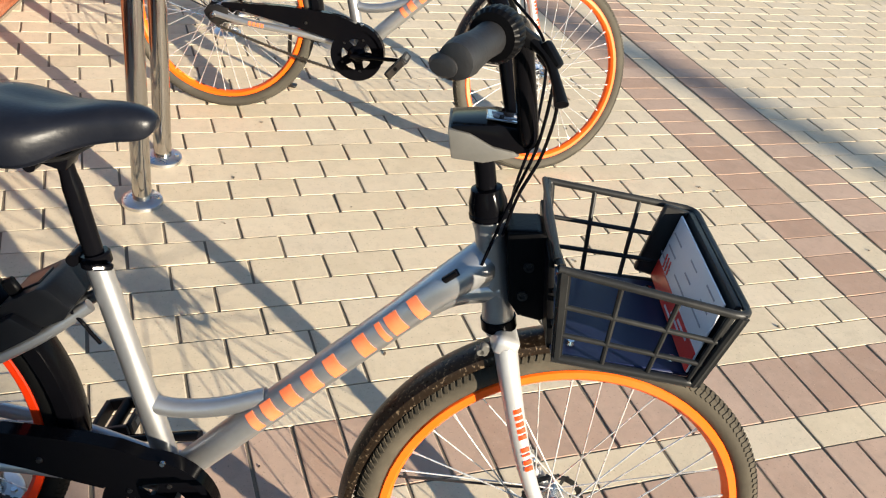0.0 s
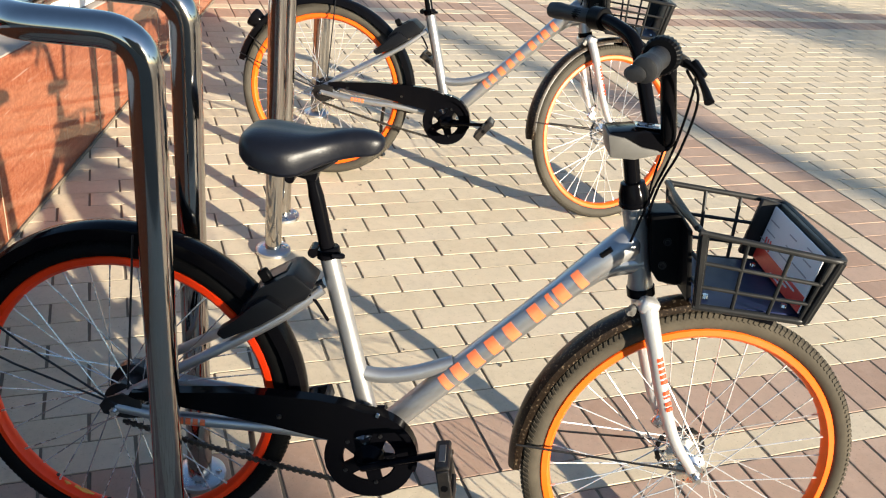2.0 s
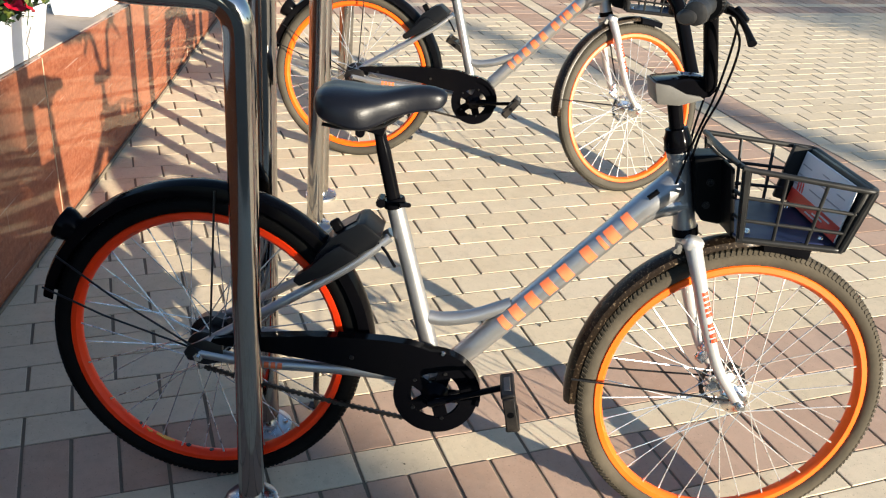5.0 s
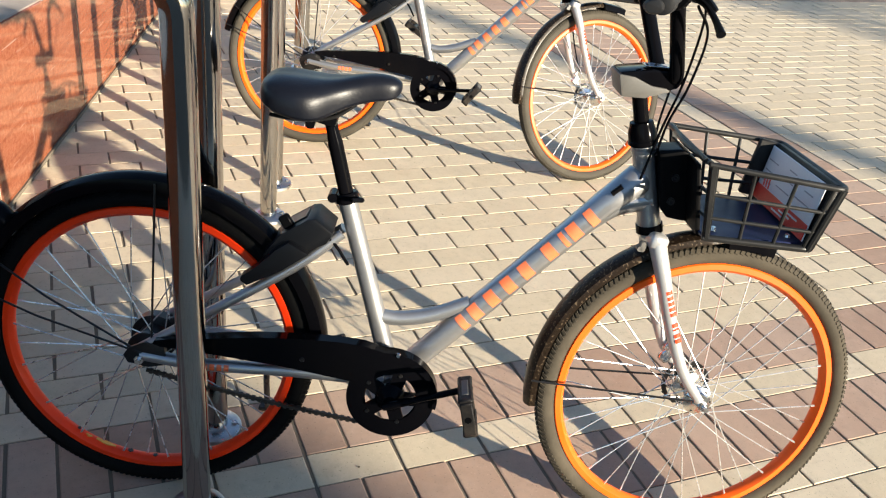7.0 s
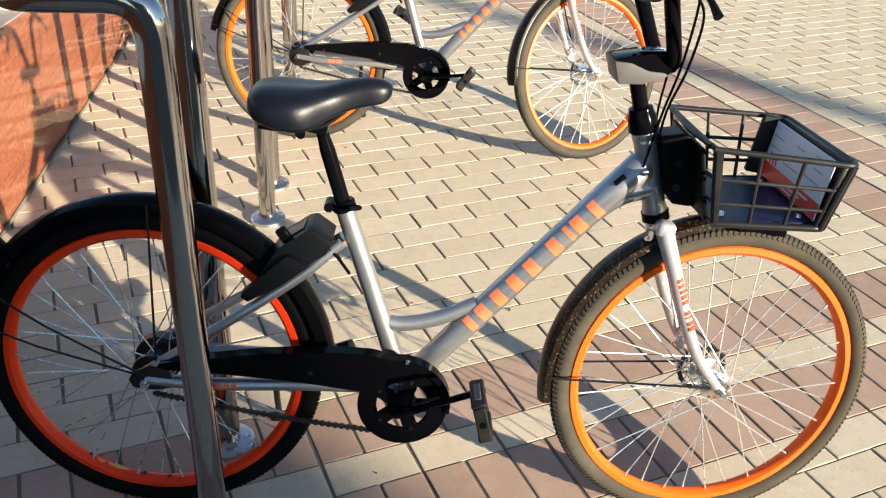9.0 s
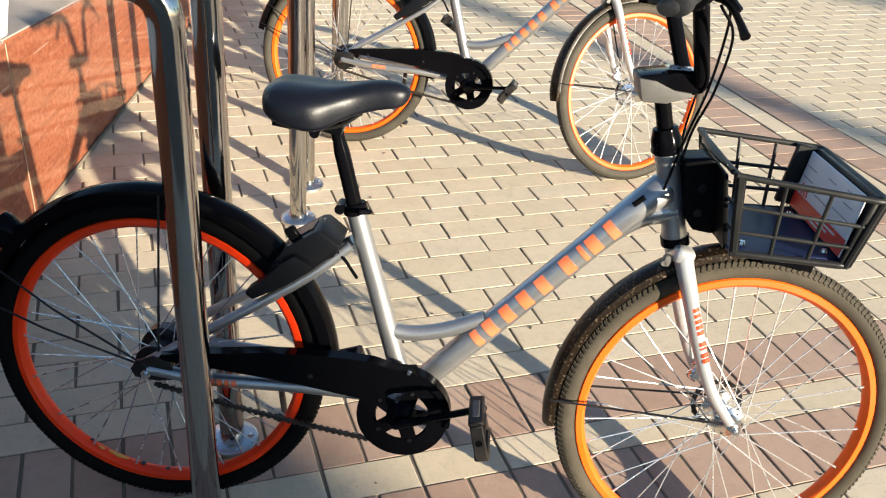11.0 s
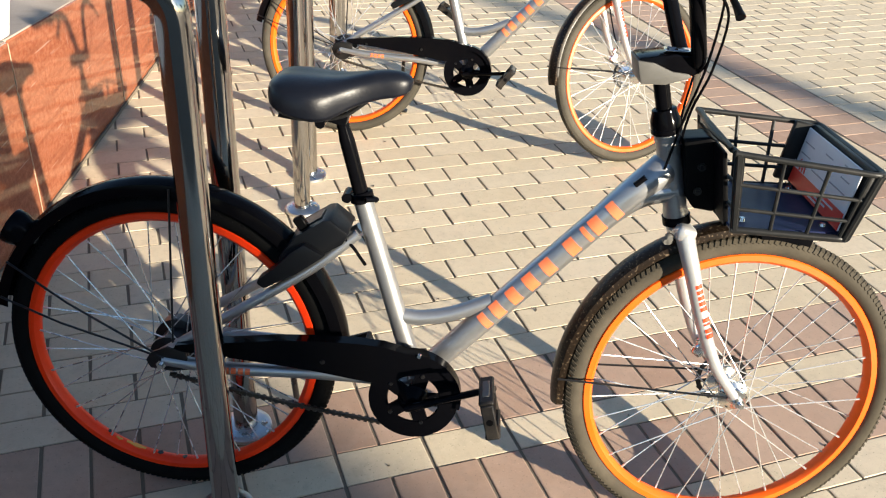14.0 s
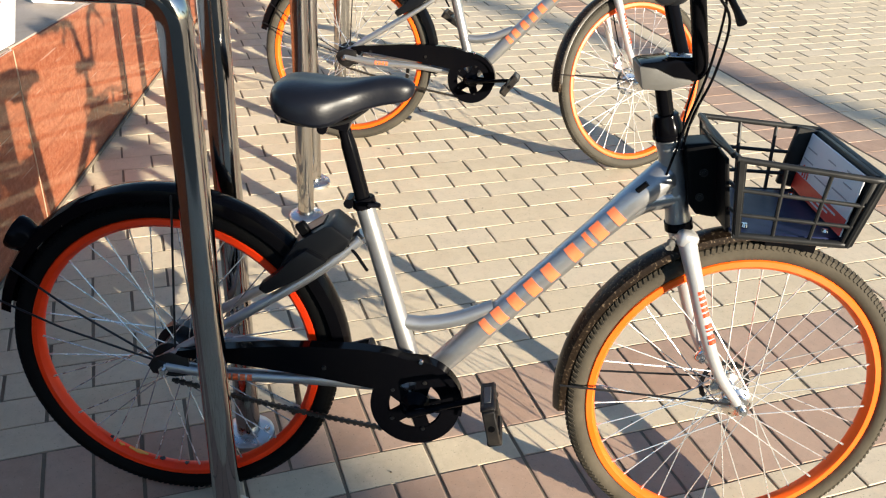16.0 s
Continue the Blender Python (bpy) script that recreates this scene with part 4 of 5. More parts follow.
        if ey < 0:
            # the moulded palm wing towards the end
            sweep(bm, [i.lerp(e, 0.55) + Vector((-0.004, 0, -0.002)), i.lerp(e, 0.8) + Vector((-0.009, 0, -0.005)), e + Vector((-0.012, 0, -0.007)), e + d * 0.004 + Vector((-0.012, 0, -0.007))], [0.010, 0.0145, 0.0155, 0.011], 16, flat=0.75)
        part("grip", bm, GRIP, bar, "black rubber grip")
        bm = bmesh.new()
        c = i - d * 0.012
        if ey < 0:
            turn = d.to_track_quat("Z", "Y").to_matrix().to_4x4()
            toothed(bm, [(0.013, -0.016, 0), (0.024, -0.016, 0), (0.0265, -0.012, 1), (0.0278, -0.004, 1), (0.0278, 0.007, 1), (0.024, 0.011, 0), (0.013, 0.012, 0)], 26, 0.0013, Matrix.Translation(c) @ turn)
        else:
            sweep(bm, [c - d * 0.016, c - d * 0.014, c + d * 0.012, c + d * 0.014], [0.018, 0.02, 0.02, 0.018], 28)
        part("twist_shifter", bm, MATTE, bar, "black ribbed twist shifter" if ey < 0 else "black bar collar")
        sgn = -1 if ey < 0 else 1
        bm = bmesh.new()
        q = i - d * 0.04
        block(bm, (0.036, 0.018, 0.016), Matrix.Translation(q + Vector((0.018, 0, -0.006))) @ pose(0, 0, 0, 0, 25, 0), 0.006, 2)
        pts = curve([q + Vector((0.028, 0, -0.010)), q + Vector((0.044, sgn * 0.014, -0.021)), q + Vector((0.055, sgn * 0.030, -0.038)), q + Vector((0.063, sgn * 0.046, -0.056))], 6)
        block(bm, (0.030, 0.014, 0.016), Matrix.Translation(q + Vector((0.046, sgn * 0.012, -0.019))) @ pose(0, 0, 0, 0, 42, sgn * 35), 0.005, 2)
        sweep(bm, pts, [0.0068 + 0.0035 * abs(2 * k / (len(pts) - 1) - 1) ** 2 for k in range(len(pts))], 12, flat=0.7)
        part("brake_lever", bm, MATTE, bar, "black brake lever")
    for k, pts in enumerate((((0.868, -0.150, 1.055), (0.902, -0.115, 1.01), (0.908, -0.055, 0.92), (0.893, -0.03, 0.85), (0.885, -0.024, 0.79)), ((0.85, -0.16, 1.065), (0.89, -0.12, 1.045), (0.902, -0.045, 0.93), (0.886, -0.026, 0.84), (0.866, -0.027, 0.745)), ((0.85, 0.13, 1.055), (0.90, 0.085, 1.01), (0.905, 0.04, 0.92), (0.893, 0.03, 0.82), (0.90, 0.03, 0.7)))):
        bm = bmesh.new()
        sweep(bm, curve(pts, 8), 0.0022, 8)
        part("cable", bm, BLACK, bike, "black brake cable")

    # basket
    bm = bmesh.new()
    prism(bm, [(0.888, 0.800), (0.930, 0.806), (0.948, 0.800), (0.966, 0.690), (0.958, 0.676), (0.925, 0.680), (0.910, 0.698)], -0.030, 0.030, 0.005)
    prism(bm, [(0.938, 0.800), (0.946, 0.800), (0.970, 0.676), (0.961, 0.676)], -0.092, 0.092, 0.003)
    mount = part("basket_back", bm, MATTE, bike, "black basket back plate and mount")
    for bz in (0.712, 0.755):
        bm = bmesh.new()
        lathe(bm, [(0.003, 0.002), (0.004, 0.004), (0.007, 0.004), (0.007, 0)], Matrix.Translation((0.926, -0.030, bz)) @ TURN_Y, 12)
        part("mount_bolt", bm, BLACKMETAL, mount)
    rim_pts = [(0.945, -0.135, 0.812), (1.172, -0.152, 0.797), (1.172, 0.152, 0.797), (0.945, 0.135, 0.812)]
    bot_pts = [(0.966, -0.116, 0.678), (1.152, -0.128, 0.680), (1.152, 0.128, 0.680), (0.966, 0.116, 0.678)]

    def level(f):
        return [Vector(b).lerp(Vector(a), f) for a, b in zip(rim_pts, bot_pts)]
    bm = bmesh.new()
    loop = level(1.0)
    sweep(bm, rounded([loop[0], loop[1], loop[2], loop[3]], 0.022, 5) + [loop[0] + Vector((0, 0.02, 0))], 0.0052, 10)
    basket = part("basket", bm, BASKET, bike, "black plastic grid basket")
    for f in (0.62, 0.3, 0.02):
        q = level(f)
        bm = bmesh.new()
        sweep(bm, rounded([q[0], q[1], q[2], q[3]], 0.022, 4), 0.0034 if f > 0.1 else 0.0062, 10)
        part("basket_rail", bm, BASKET, basket)
    for ta in (0.03, 0.33, 0.63, 0.9):
        for i0, i1 in ((0, 1), (3, 2)):
            bm = bmesh.new()
            a, b = level(1.0), level(0.0)
            sweep(bm, [a[i0].lerp(a[i1], ta), b[i0].lerp(b[i1], ta)], 0.0034 if ta > 0.1 else 0.006, 8)
            part("basket_bar", bm, BASKET, basket)
    for ta in (0.0, 0.12, 0.5, 0.88, 1.0):
        bm = bmesh.new()
        a, b = level(1.0), level(0.0)
        pa, pb = a[1].lerp(a[2], ta), b[1].lerp(b[2], ta)
        inset = Vector((-0.010 if ta in (0.0, 1.0) else 0, 0, 0))
        sweep(bm, [pa + inset, pb + inset], 0.0055 if ta in (0.0, 1.0) else 0.0034, 8)
        part("basket_bar", bm, BASKET, basket)
    # back rails out to the corners, and the broad corner posts
    for f in (1.0, 0.62, 0.3, 0.02):
        q = level(f)
        bm = bmesh.new()
        sweep(bm, curve([q[0] + Vector((0.004, 0.006, 0)), q[0].lerp(q[3], 0.5) + Vector((-0.004, 0, -0.002)), q[3] + Vector((0.004, -0.006, 0))], 5), 0.005 if f == 1.0 else 0.0036, 8)
        part("basket_rail", bm, BASKET, basket)
    for sy, i0, i1 in ((-1, 0, 1), (1, 3, 2)):
        for t0, t1, thick in ((-0.005, 0.065, 0.006), (0.945, 0.995, 0.005)):
            bm = bmesh.new()
            a, b = level(1.02), level(-0.03)
            vs = []
            for q in (a, b):
                for tt in (t0, t1):
                    p = q[i0].lerp(q[i1], tt)
                    vs.append([bm.verts.new(p + Vector((0, d * thick, 0))) for d in (-1, 1)])
            (p, q, r, u) = vs
            for quad in ((p[0], q[0], u[0], r[0]), (p[1], r[1], u[1], q[1]), (p[0], p[1], q[1], q[0]), (r[0], u[0], u[1], r[1]), (p[0], r[0], r[1], p[1]), (q[0], q[1], u[1], u[0])):
                bm.faces.new(quad)
            bmesh.ops.recalc_face_normals(bm, faces=bm.faces)
            bmesh.ops.bevel(bm, geom=list(bm.edges), offset=0.0038, segments=3, affect="EDGES")
            part("corner_post", bm, BASKET, basket)
    bm = bmesh.new()
    block(bm, (0.186, 0.236, 0.006), pose(1.058, 0, 0.684, 0, -1.2, 0), 0.002)
    tray = part("basket_floor", bm, NAVY, basket, "dark blue solid floor")
    for sx, sy in ((0.99, -0.09), (1.12, -0.09), (0.99, 0.09), (1.12, 0.09)):
        bm = bmesh.new()
        lathe(bm, [(0.0, 0.006), (0.0045, 0.006), (0.006, 0)], Matrix.Translation((sx, sy, 0.687)), 10)
        part("screw", bm, CHROME, tray)
    bm = bmesh.new()
    prism(bm, [(1.138, 0.690), (1.146, 0.690), (1.166, 0.800), (1.158, 0.800)], -0.132, 0.132, 0.002)
    block(bm, (0.05, 0.012, 0.112), pose(1.138, 0.137, 0.746, 0, 10, 0), 0.003)
    part("basket_front", bm, BASKET, basket, "black solid front plate")
    return bike


def steer(bike, degrees, names):
    """Turns the front parts of a bicycle about its steering axis, to the left for positive degrees."""
    pivot = Matrix.Translation((0.905, 0, 0.655))
    turn = pivot @ Matrix.Rotation(radians(degrees), 4, Vector((-0.26, 0, 0.966))) @ pivot.inverted()
    for c in bike.children:
        if c.name.split(".")[0] in names:
            c.matrix_basis = turn @ c.matrix_basis


FRONT = {"front_wheel", "front_mudguard", "mudguard_tip", "fork_leg", "fork_crown", "fork_bracket", "brake_caliper"}
near = build_bicycle(pose(-1.2164, -1.6293, 0, -7.63, 0, -22.73) @ Matrix.Scale(1.015, 4), "silver city bicycle with orange rims, parked beside a steel hoop")
far = copy_thing(near, pose(-0.4695, 0.0539, 0, -7.35, 0, -27.8))
tagged(far, "silver city bicycle with orange rims and an empty basket")
# far rear wheel stands in sun, so the shaded colours are swapped out
for c in far.children_recursive:
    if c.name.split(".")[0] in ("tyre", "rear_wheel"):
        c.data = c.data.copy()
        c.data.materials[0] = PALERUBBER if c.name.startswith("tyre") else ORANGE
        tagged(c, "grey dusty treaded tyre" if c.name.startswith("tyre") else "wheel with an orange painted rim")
for c in far.children:
    if c.name.split(".")[0] in ("crank", "pedal"):
        # cranks a little further round, pedals tipped forward
        pivot = Matrix.Translation((0.468, 0, 0.283))
        spindle = Matrix.Translation((0.606, 0, 0.338))
        tip = spindle @ Matrix.Rotation(radians(36 if c.name.startswith("pedal") else 0), 4, "Y") @ spindle.inverted()
        c.matrix_basis = pivot @ Matrix.Rotation(radians(14), 4, "Y") @ pivot.inverted() @ tip
steer(near, 5.2, FRONT)
steer(far, 33.0, FRONT)
steer(far, 14.0, {"console", "handlebar", "cable"})


# card in the near basket
def build_card():
    c = thing("information_card", near.matrix_world @ pose(1.1395, 0, 0.745, 0, -80.5, 0), "white and red printed card lying against the basket front", "card")
    bm = bmesh.new()
    block(bm, (0.104, 0.250, 0.003), Matrix(), 0.001)
    part("card_sheet", bm, PAPER, c, smooth=False)
    bm = bmesh.new()
    block(bm, (0.028, 0.248, 0.0012), Matrix.Translation((-0.037, 0, 0.0021)))
    part("red_band", bm, CARDRED, c, "red printed band", smooth=False)
    rnd = random.Random(4)
    for k in range(9):
        bm = bmesh.new()
        w = rnd.uniform(0.03, 0.07)
        block(bm, (0.0022, w, 0.0008), Matrix.Translation((0.04 - 0.0065 * (k % 9), -0.10 + 0.085 * (k % 3) + w / 2, 0.0019)))
        part("text_bar", bm, CARDGREY, c, smooth=False)
    bm = bmesh.new()
    for k in range(3):
        block(bm, (0.02, 0.005, 0.0009), Matrix.Translation((-0.012, 0.1 - 0.012 * k, 0.0019)) @ pose(0, 0, 0, 0, 0, 20))
    part("red_mark", bm, CARDRED, c, smooth=False)
    bm = bmesh.new()
    for k in range(3):
        block(bm, (0.003, 0.05, 0.0008), Matrix.Translation((-0.03 - 0.007 * k, 0.03 * k - 0.06, 0.0030)))
    part("text_bar", bm, PAPER, c, smooth=False)


build_card()


# ---------------------------------------------------------------- flower boxes
def flower_mesh(name, material, r, rnd, lobes=5):
    bm = bmesh.new()
    n = lobes * 6
    c = bm.verts.new((0, 0, -0.35 * r))
    rings = []
    for f, zz in ((0.25, -0.12), (0.6, 0.05), (1.0, 0.0)):
        ring = []
        for k in range(n):
            a = k * math.tau / n
            rr = r * f * (1 - 0.16 * f * (1 - abs(math.cos(a * lobes / 2))) + 0.05 * rnd.uniform(-1, 1))
            ring.append(bm.verts.new((rr * math.cos(a), rr * math.sin(a), r * (zz + 0.10 * f * math.cos(a * lobes) + 0.05 * rnd.uniform(-1, 1)))))
        rings.append(ring)
    for k in range(n):
        bm.faces.new((c, rings[0][k], rings[0][(k + 1) % n]))
        for p, q in zip(rings, rings[1:]):
            bm.faces.new((p[k], q[k], q[(k + 1) % n], p[(k + 1) % n]))
    return mesh_of(name, bm, material)


def build_flower_box(s_mid, length, seed, palette, label_plant, leaves=2700, out=-0.078, lush=0.085):
    rnd = random.Random(seed)
    zt = wall_top(s_mid)
    tilt = math.degrees(math.atan(WALL_SLOPE))
    m = WALL_M @ Matrix.Translation((out, s_mid, zt + 0.002)) @ pose(0, 0, 0, tilt, 0, 0)
    box = thing("flower_box", m, "white plastic flower box on the granite wall", "flower box", "flower boxes")
    bm = bmesh.new()
    h, wb, wt, lb = 0.146, 0.138, 0.178, length / 2
    def loop(w, l, z):
        return [bm.verts.new((x, y, z)) for x, y in ((w / 2, -l), (w / 2, l), (-w / 2, l), (-w / 2, -l))]
    rings = [loop(wb, lb - 0.015, 0), loop(wt, lb, h), loop(wt + 0.012, lb + 0.006, h), loop(wt + 0.012, lb + 0.006, h - 0.012), loop(wt - 0.006, lb - 0.003, h - 0.004), loop(wt - 0.012, lb - 0.006, h - 0.03)]
    order = [rings[0], rings[1], rings[3], rings[2], rings[4], rings[5]]
    for p, q in zip(order, order[1:]):
        for k in range(4):
            bm.faces.new((p[k], p[(k + 1) % 4], q[(k + 1) % 4], q[k]))
    bm.faces.new(rings[0])
    bmesh.ops.recalc_face_normals(bm, faces=bm.faces)
    bmesh.ops.bevel(bm, geom=[e for e in bm.edges if e.calc_face_angle(0) > 0.5], offset=0.004, segments=2, affect="EDGES")
    part("trough", bm, WHITE, box)
    bm = bmesh.new()
    block(bm, (wt - 0.02, length - 0.02, 0.02), Matrix.Translation((0, 0, h - 0.035)))
    part("soil", bm, SOIL, box, "dark potting soil")
    for y in (-0.232, 0.232):
        bm = bmesh.new()
        u = y * (length / 0.8)
        sweep(bm, rounded([(0.094, u + 0.020, 0.100), (0.089, u - 0.012, 0.056), (0.086, u + 0.012, 0.040), (0.080, u + 0.010, -0.006), (0.05, u + 0.010, -0.0005)], 0.008, 4), 0.0022, 6)
        part("wire_hook", bm, CHROME, box, "bent steel wire hook")
    plant = thing("flowering_plant", m @ Matrix.Translation((0, 0, h - 0.025)), label_plant, "flowers", "bedding flowers")
    for nm, mt, cnt in (("foliage", LEAF, leaves), ("young_foliage", LIME, leaves // 9)):
        bm = bmesh.new()
        for k in range(cnt):
            x, y = rnd.gauss(0.0, 0.05), rnd.uniform(-lb, lb)
            x = max(-0.12, min(x, 0.088))
            z = abs(rnd.gauss(lush, 0.05)) * (1.0 if x < 0.06 else 0.6) + 0.012
            lm = Matrix.Translation((x + 0.02, y, z)) @ pose(0, 0, 0, rnd.uniform(-40, 40), rnd.uniform(-70, 40), rnd.uniform(0, 360))
            ln = rnd.uniform(0.016, 0.036)
            leaf_into(bm, lm, ln, ln * rnd.uniform(0.45, 0.65))
        fo = part(nm, bm, mt, plant)
        fo["kind"] = "stuff"
    bm = bmesh.new()
    for k in range(46):
        x, y = rnd.gauss(0, 0.04), rnd.uniform(-lb + 0.03, lb - 0.03)
        sweep(bm, curve([(x, y, -0.01), (x + rnd.uniform(-0.02, 0.04), y + rnd.uniform(-0.03, 0.03), 0.06), (x + rnd.uniform(0, 0.08), y + rnd.uniform(-0.05, 0.05), rnd.uniform(0.08, 0.15))], 3), 0.0016, 5)
    part("stem", bm, LEAF, plant)["kind"] = "stuff"
    for material, nm, count, size, x0, x1, y0 in palette:
        shapes = [flower_mesh(nm, material, size * f, rnd) for f in (0.85, 1.0, 1.12)]
        for k in range(count):
            f = new(nm, shapes[k % 3])
            f.parent = plant
            x = rnd.uniform(x0, x1)
            z = 0.09 + 0.07 * rnd.random() - max(0, x - 0.04) * 1.3
            f.matrix_local = Matrix.Translation((x + 0.015, rnd.uniform(-lb + 0.02 + y0 * length, lb - 0.02), z)) @ pose(0, 0, 0, rnd.uniform(-35, 35), 30 + rnd.uniform(-30, 40) + 200 * max(0, x - 0.05), rnd.uniform(-60, 25))


MIXED = (
    (PETAL_RED, "red_petunia", 11, 0.036, 0.045, 0.105, 0.0), (PETAL_RED, "red_petunia", 3, 0.034, -0.06, 0.03, 0.0),
    (PETAL_WHITE, "white_petunia", 8, 0.031, 0.0, 0.085, 0.74), (PETAL_WHITE, "white_petunia", 4, 0.027, -0.06, 0.06, 0.0),
    (PETAL_PURPLE, "purple_petunia", 7, 0.027, -0.05, 0.07, 0.2), (PETAL_WHITE, "small_white_flower", 24, 0.007, -0.06, 0.09, 0.3))
PINKS = ((PETAL_PINK, "pink_petunia", 16, 0.03, -0.06, 0.095, 0.0), (PETAL_WHITE, "white_petunia", 9, 0.028, -0.06, 0.095, 0.0), (PETAL_RED, "red_petunia", 6, 0.03, -0.06, 0.095, 0.0))
build_flower_box(-0.74, 0.83, 11, MIXED, "red, white and purple petunias in dark green leaves")
build_flower_box(-1.64, 0.80, 15, MIXED, "red, white and purple petunias in dark green leaves")
for s_mid, seed, leaves in ((0.59, 12, 900), (1.55, 13, 900), (2.55, 14, 700)):
    build_flower_box(s_mid, 0.80, seed, PINKS, "pink and white petunias trailing over a white box", leaves, -0.106, 0.05)



# ---------------------------------------------------------------- far planter and low block
def build_far_planter():
    w = thing("far_planter", pose(6.72, 7.6, 0, 0, 0, 32), "distant low planter wall of red granite", "planter", kind="structure")
    bm = bmesh.new()
    block(bm, (0.5, 4.0, 0.55), Matrix.Translation((0.3, 0, 0.275)), 0.01)
    part("core", bm, GRANITE, w)
    bm = bmesh.new()
    block(bm, (0.56, 4.06, 0.04), Matrix.Translation((0.3, 0, 0.571)), 0.008)
    part("coping_slab", bm, COPING, w)


build_far_planter()


# unidentified object; its height is set so that its shadow's edge fits
def build_low_block():
    k = thing("low_platform", pose(6.5, 4.2, 0, 0, 0, 0), "low grey panelled block with a dark recessed plinth", "platform")
    for q in range(4):
        bm = bmesh.new()
        block(bm, (1.8, 0.972, 0.5), Matrix.Translation((0.9, -1.46 + 0.975 * q, 0.37)), 0.012)
        part("panel", bm, KIOSK, k)
    bm = bmesh.new()
    block(bm, (1.7, 3.8, 0.13), Matrix.Translation((0.92, 0, 0.06)), 0.004)
    part("plinth", bm, MATTE, k, "dark recessed plinth")
    for q in (-1.9, 1.9):
        bm = bmesh.new()
        block(bm, (0.12, 0.08, 0.05), Matrix.Translation((0.03, q, 0.024)), 0.006)
        part("foot", bm, MATTE, k)


build_low_block()


# ---------------------------------------------------------------- ground and paving
def build_ground():
    bm = bmesh.new()
    s = 400
    vs = [bm.verts.new(p) for p in ((-s, -s, -0.0036), (s, -s, -0.0036), (s, s, -0.0036), (-s, s, -0.0036))]
    bm.faces.new(vs)
    ob = part("ground", bm, SAND, None, smooth=False)
    return tagged(ob, "sandy bed and joints under the paving", "ground", kind="structure")


build_ground()
GAP_X, GAP_Y = 0.0038, 0.0019  # half the open joint beside a paver and at its front
CHAMFER_X, CHAMFER_Y, DROP = 0.0026, 0.0009, 0.0008


def paver_verts(cx, cy, lx, ly, rise=0.0, tip=(0.0, 0.0), rnd=None):
    a, b = lx / 2 - GAP_X, ly / 2 - GAP_Y
    out = []
    for hx, hy, z in ((a, b, -0.03), (a, b, -DROP), (a - CHAMFER_X, b - CHAMFER_Y, 0.0)):
        for sx, sy in ((-1, -1), (1, -1), (1, 1), (-1, 1)):
            wx, wy = (rnd.uniform(-0.0011, 0.0009), rnd.uniform(-0.0009, 0.0005)) if rnd else (0.0, 0.0)
            out.append((cx + sx * (hx + wx), cy + sy * (hy + wy), z + rise + sx * tip[0] + sy * tip[1]))
    return out


PAVER_FACES = [(0, 1, 5, 4), (1, 2, 6, 5), (2, 3, 7, 6), (3, 0, 4, 7), (4, 5, 9, 8), (5, 6, 10, 9), (6, 7, 11, 10), (7, 4, 8, 11), (8, 9, 10, 11)]


BAND = 0.535  # two red columns, a cream one between them, and their joints


def in_band(v, lo, width, period):
    """Where v lies inside a repeating band: its offset from the band's start, or None."""
    q = (v - lo) % period
    return q if q < width - 1e-6 else None


def paving_layout(x0, x1, y0, y1):
    """Every paver as (centre x, centre y, length x, length y, colour)."""
    out = []
    rows = range(round(-y1 * 10), round(-y0 * 10) + 1)
    xb0 = [1.2 + 4.3 * k for k in range(-2, 4)]
    for bx in xb0:
        if bx + BAND < x0 or bx > x1:
            continue
        for r in rows:
            y = -0.1 * r
            out.append((bx + 0.102, y, 0.204, 0.1, "r"))
            out.append((bx + 0.432, y, 0.206, 0.1, "r"))
            if r % 2 == 0:
                out.append((bx + 0.267, y - 0.05, 0.112, 0.2, "c"))
    edges = sorted([x0] + [b for b in xb0 if x0 < b < x1] + [b + BAND for b in xb0 if x0 < b + BAND < x1] + [x1])
    for a, b in zip(edges, edges[1:]):
        if in_band((a + b) / 2, 1.2, BAND, 4.3) is not None:
            continue
        flip = 1 if a > 1.3 else 0
        step = 0.035 * flip
        for r in rows:
            y = -0.1 * r
            q = in_band(y, -1.95, 0.5, 4.2)
            if q is None or 0.2 < q < 0.3:
                k0 = 1 if (q is not None or r % 2) else 0
                cuts = [a] + [0.1 * k + step for k in range(math.ceil((a - step) * 10 + 0.01), math.floor((b - step) * 10 - 0.01) + 1) if (k - k0 - flip) % 2 == 0] + [b]
                for u, v in zip(cuts, cuts[1:]):
                    if v - u > 0.03:
                        out.append(((u + v) / 2, y, v - u, 0.1, "c"))
            elif q < 0.1 or 0.3 < q < 0.4:
                for k in range(math.ceil((a - step) * 10 - 0.01), math.floor((b - step) * 10 - 0.99) + 1):
                    out.append((0.1 * k + 0.05 + step, y + 0.05, 0.1, 0.2, "r"))
    return out


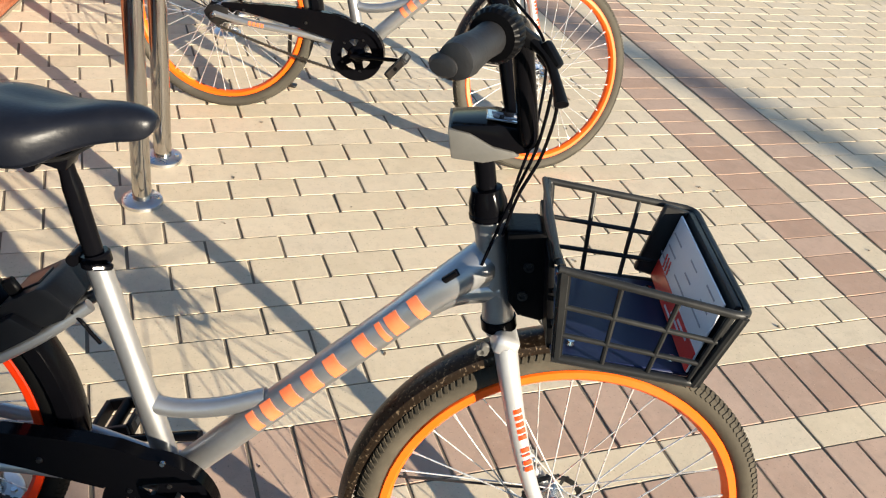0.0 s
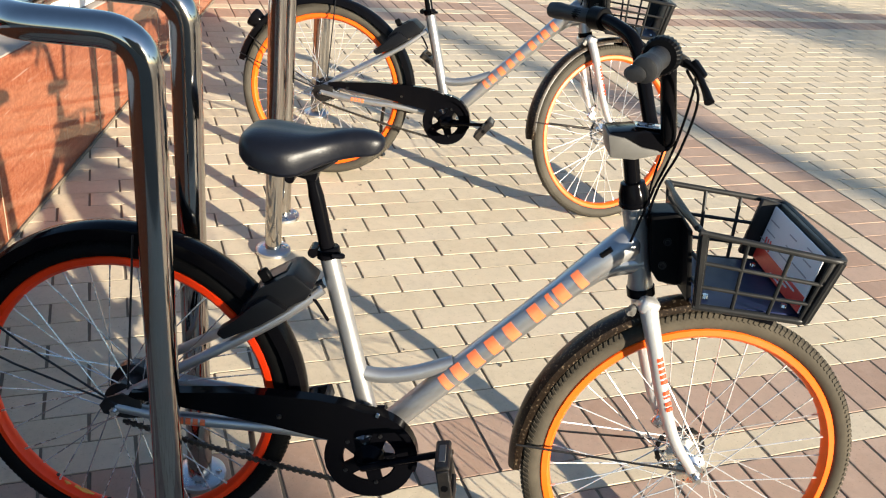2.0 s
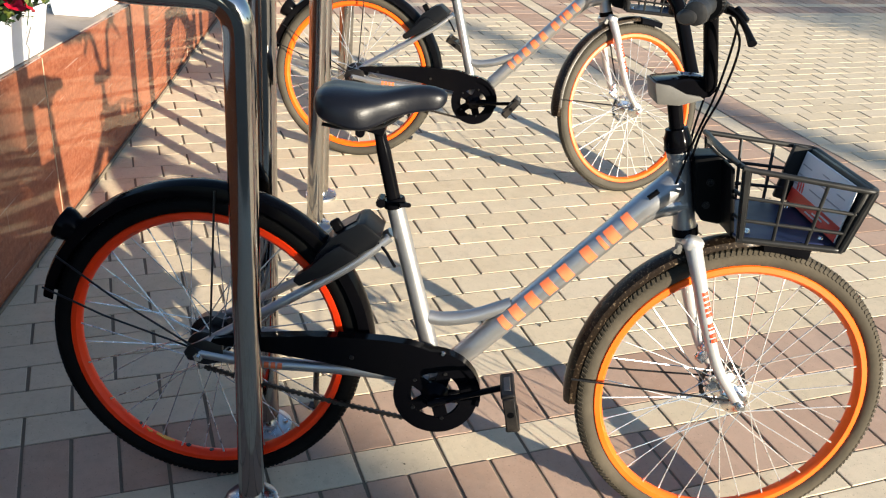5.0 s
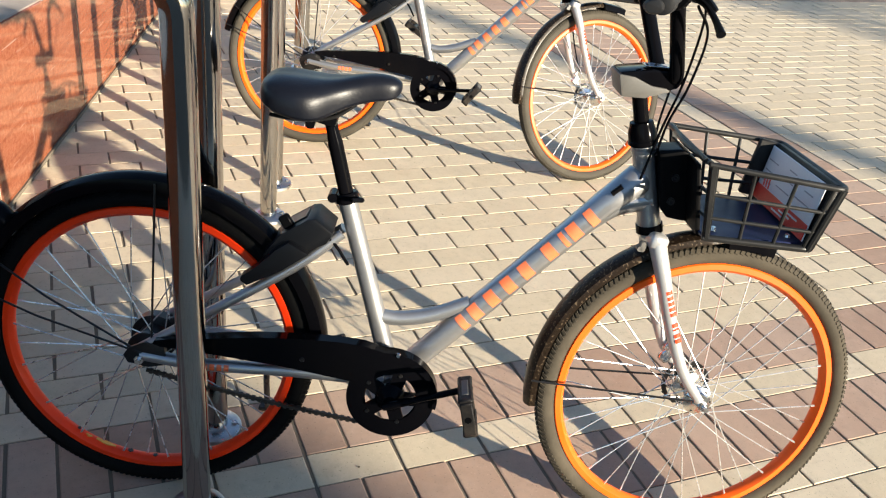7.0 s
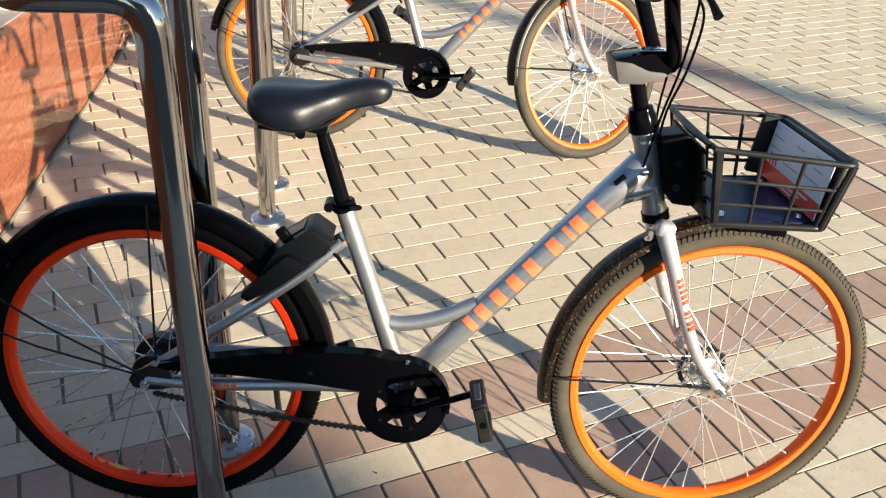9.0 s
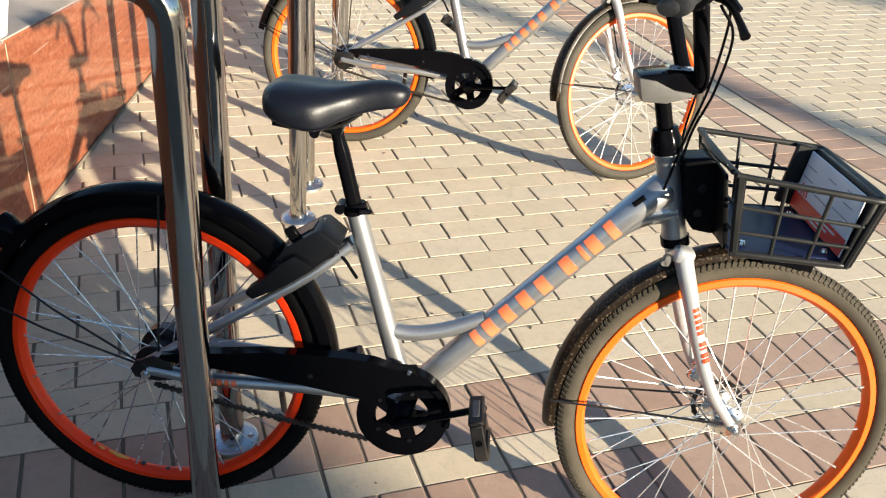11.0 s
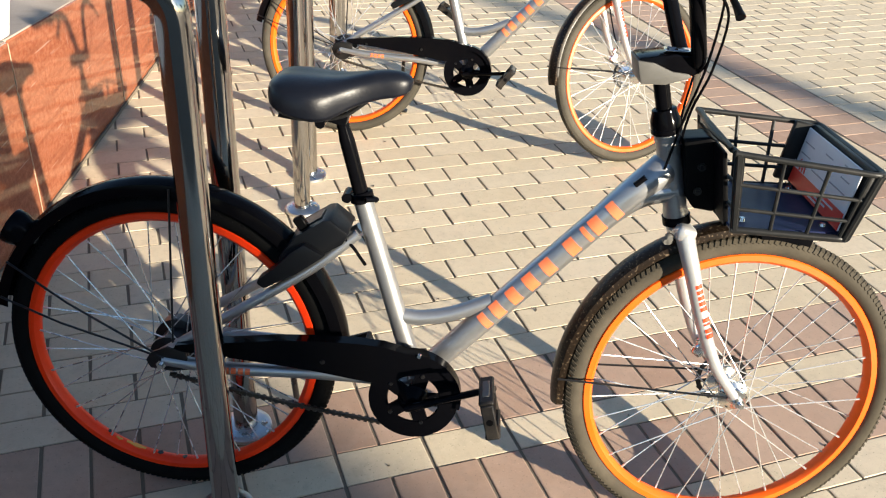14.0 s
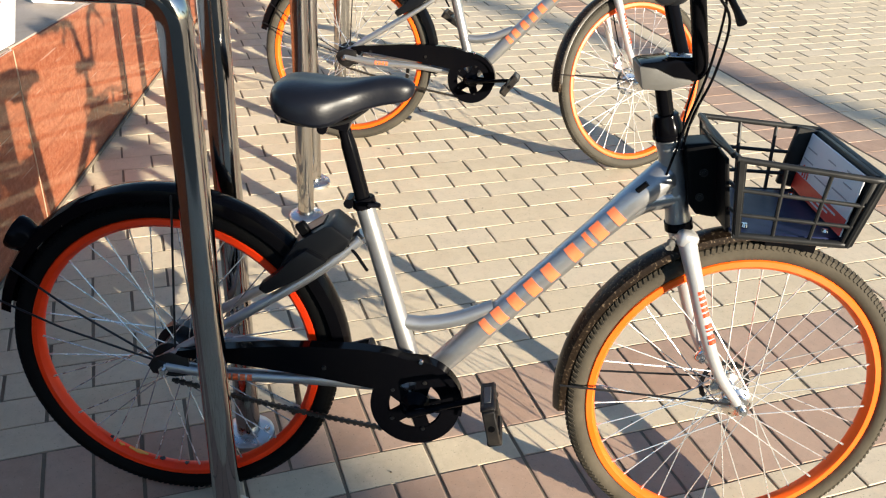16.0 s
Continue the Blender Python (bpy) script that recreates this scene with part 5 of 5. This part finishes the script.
def build_paving():
    pave = thing("pavement", Matrix(), "pavement of cream concrete block pavers with bands of red pavers", "pavement", kind="structure")
    rnd = random.Random(7)
    layout = paving_layout(-2.6, 11.0, -3.2, 13.0)
    near_spot = Vector((-0.35, -1.35))
    layout.sort(key=lambda p: (Vector((p[0], p[1])) - near_spot).length)
    cache, joined = {}, {"c": ([], []), "r": ([], [])}
    for i, (cx, cy, lx, ly, col) in enumerate(layout):
        tip = (rnd.uniform(-0.0007, 0.0007), rnd.uniform(-0.0007, 0.0007))
        rise = rnd.uniform(-0.0012, 0.0)
        if i < 300:
            key = (round(lx, 2), round(ly, 2), col, i % 5)
            if key not in cache:
                me = bpy.data.meshes.new("paver")
                me.from_pydata(paver_verts(0, 0, lx, ly, rnd=rnd), [], PAVER_FACES)
                me.materials.append(CREAM if col == "c" else RED)
                cache[key] = me
            ob = new("paver", cache[key])
            ob.parent = pave
            ob.matrix_local = pose(cx, cy, rise, math.degrees(tip[1]) * 12, math.degrees(tip[0]) * 8, rnd.uniform(-0.35, 0.35))
        else:
            vs, fs = joined[col]
            base = len(vs)
            vs.extend(paver_verts(cx, cy, lx, ly, rise, tip, rnd))
            fs.extend(tuple(k + base for k in f) for f in PAVER_FACES)
    for col, nm, mt in (("c", "cream_pavers", CREAM), ("r", "red_pavers", RED)):
        me = bpy.data.meshes.new(nm)
        me.from_pydata(joined[col][0], [], joined[col][1])
        me.materials.append(mt)
        ob = new(nm, me)
        ob.parent = pave
        ob["kind"] = "stuff"


build_paving()


def build_litter():
    rnd = random.Random(33)
    bm = bmesh.new()
    for k in range(150):
        x, y = rnd.uniform(-1.3, 3.5), rnd.uniform(-2.3, 4.0)
        r = rnd.uniform(0.0018, 0.005)
        m = Matrix.Translation((x, y, r * 0.35)) @ pose(0, 0, 0, rnd.uniform(-30, 30), rnd.uniform(-30, 30), rnd.uniform(0, 360)) @ Matrix.Diagonal((rnd.uniform(0.8, 2.2), 1, 0.5, 1))
        bmesh.ops.create_icosphere(bm, subdivisions=1, radius=r, matrix=m)
    ob = part("litter", bm, BARK)
    tagged(ob, "tiny stones and scraps of bark on the pavers", "debris", kind="stuff")


build_litter()
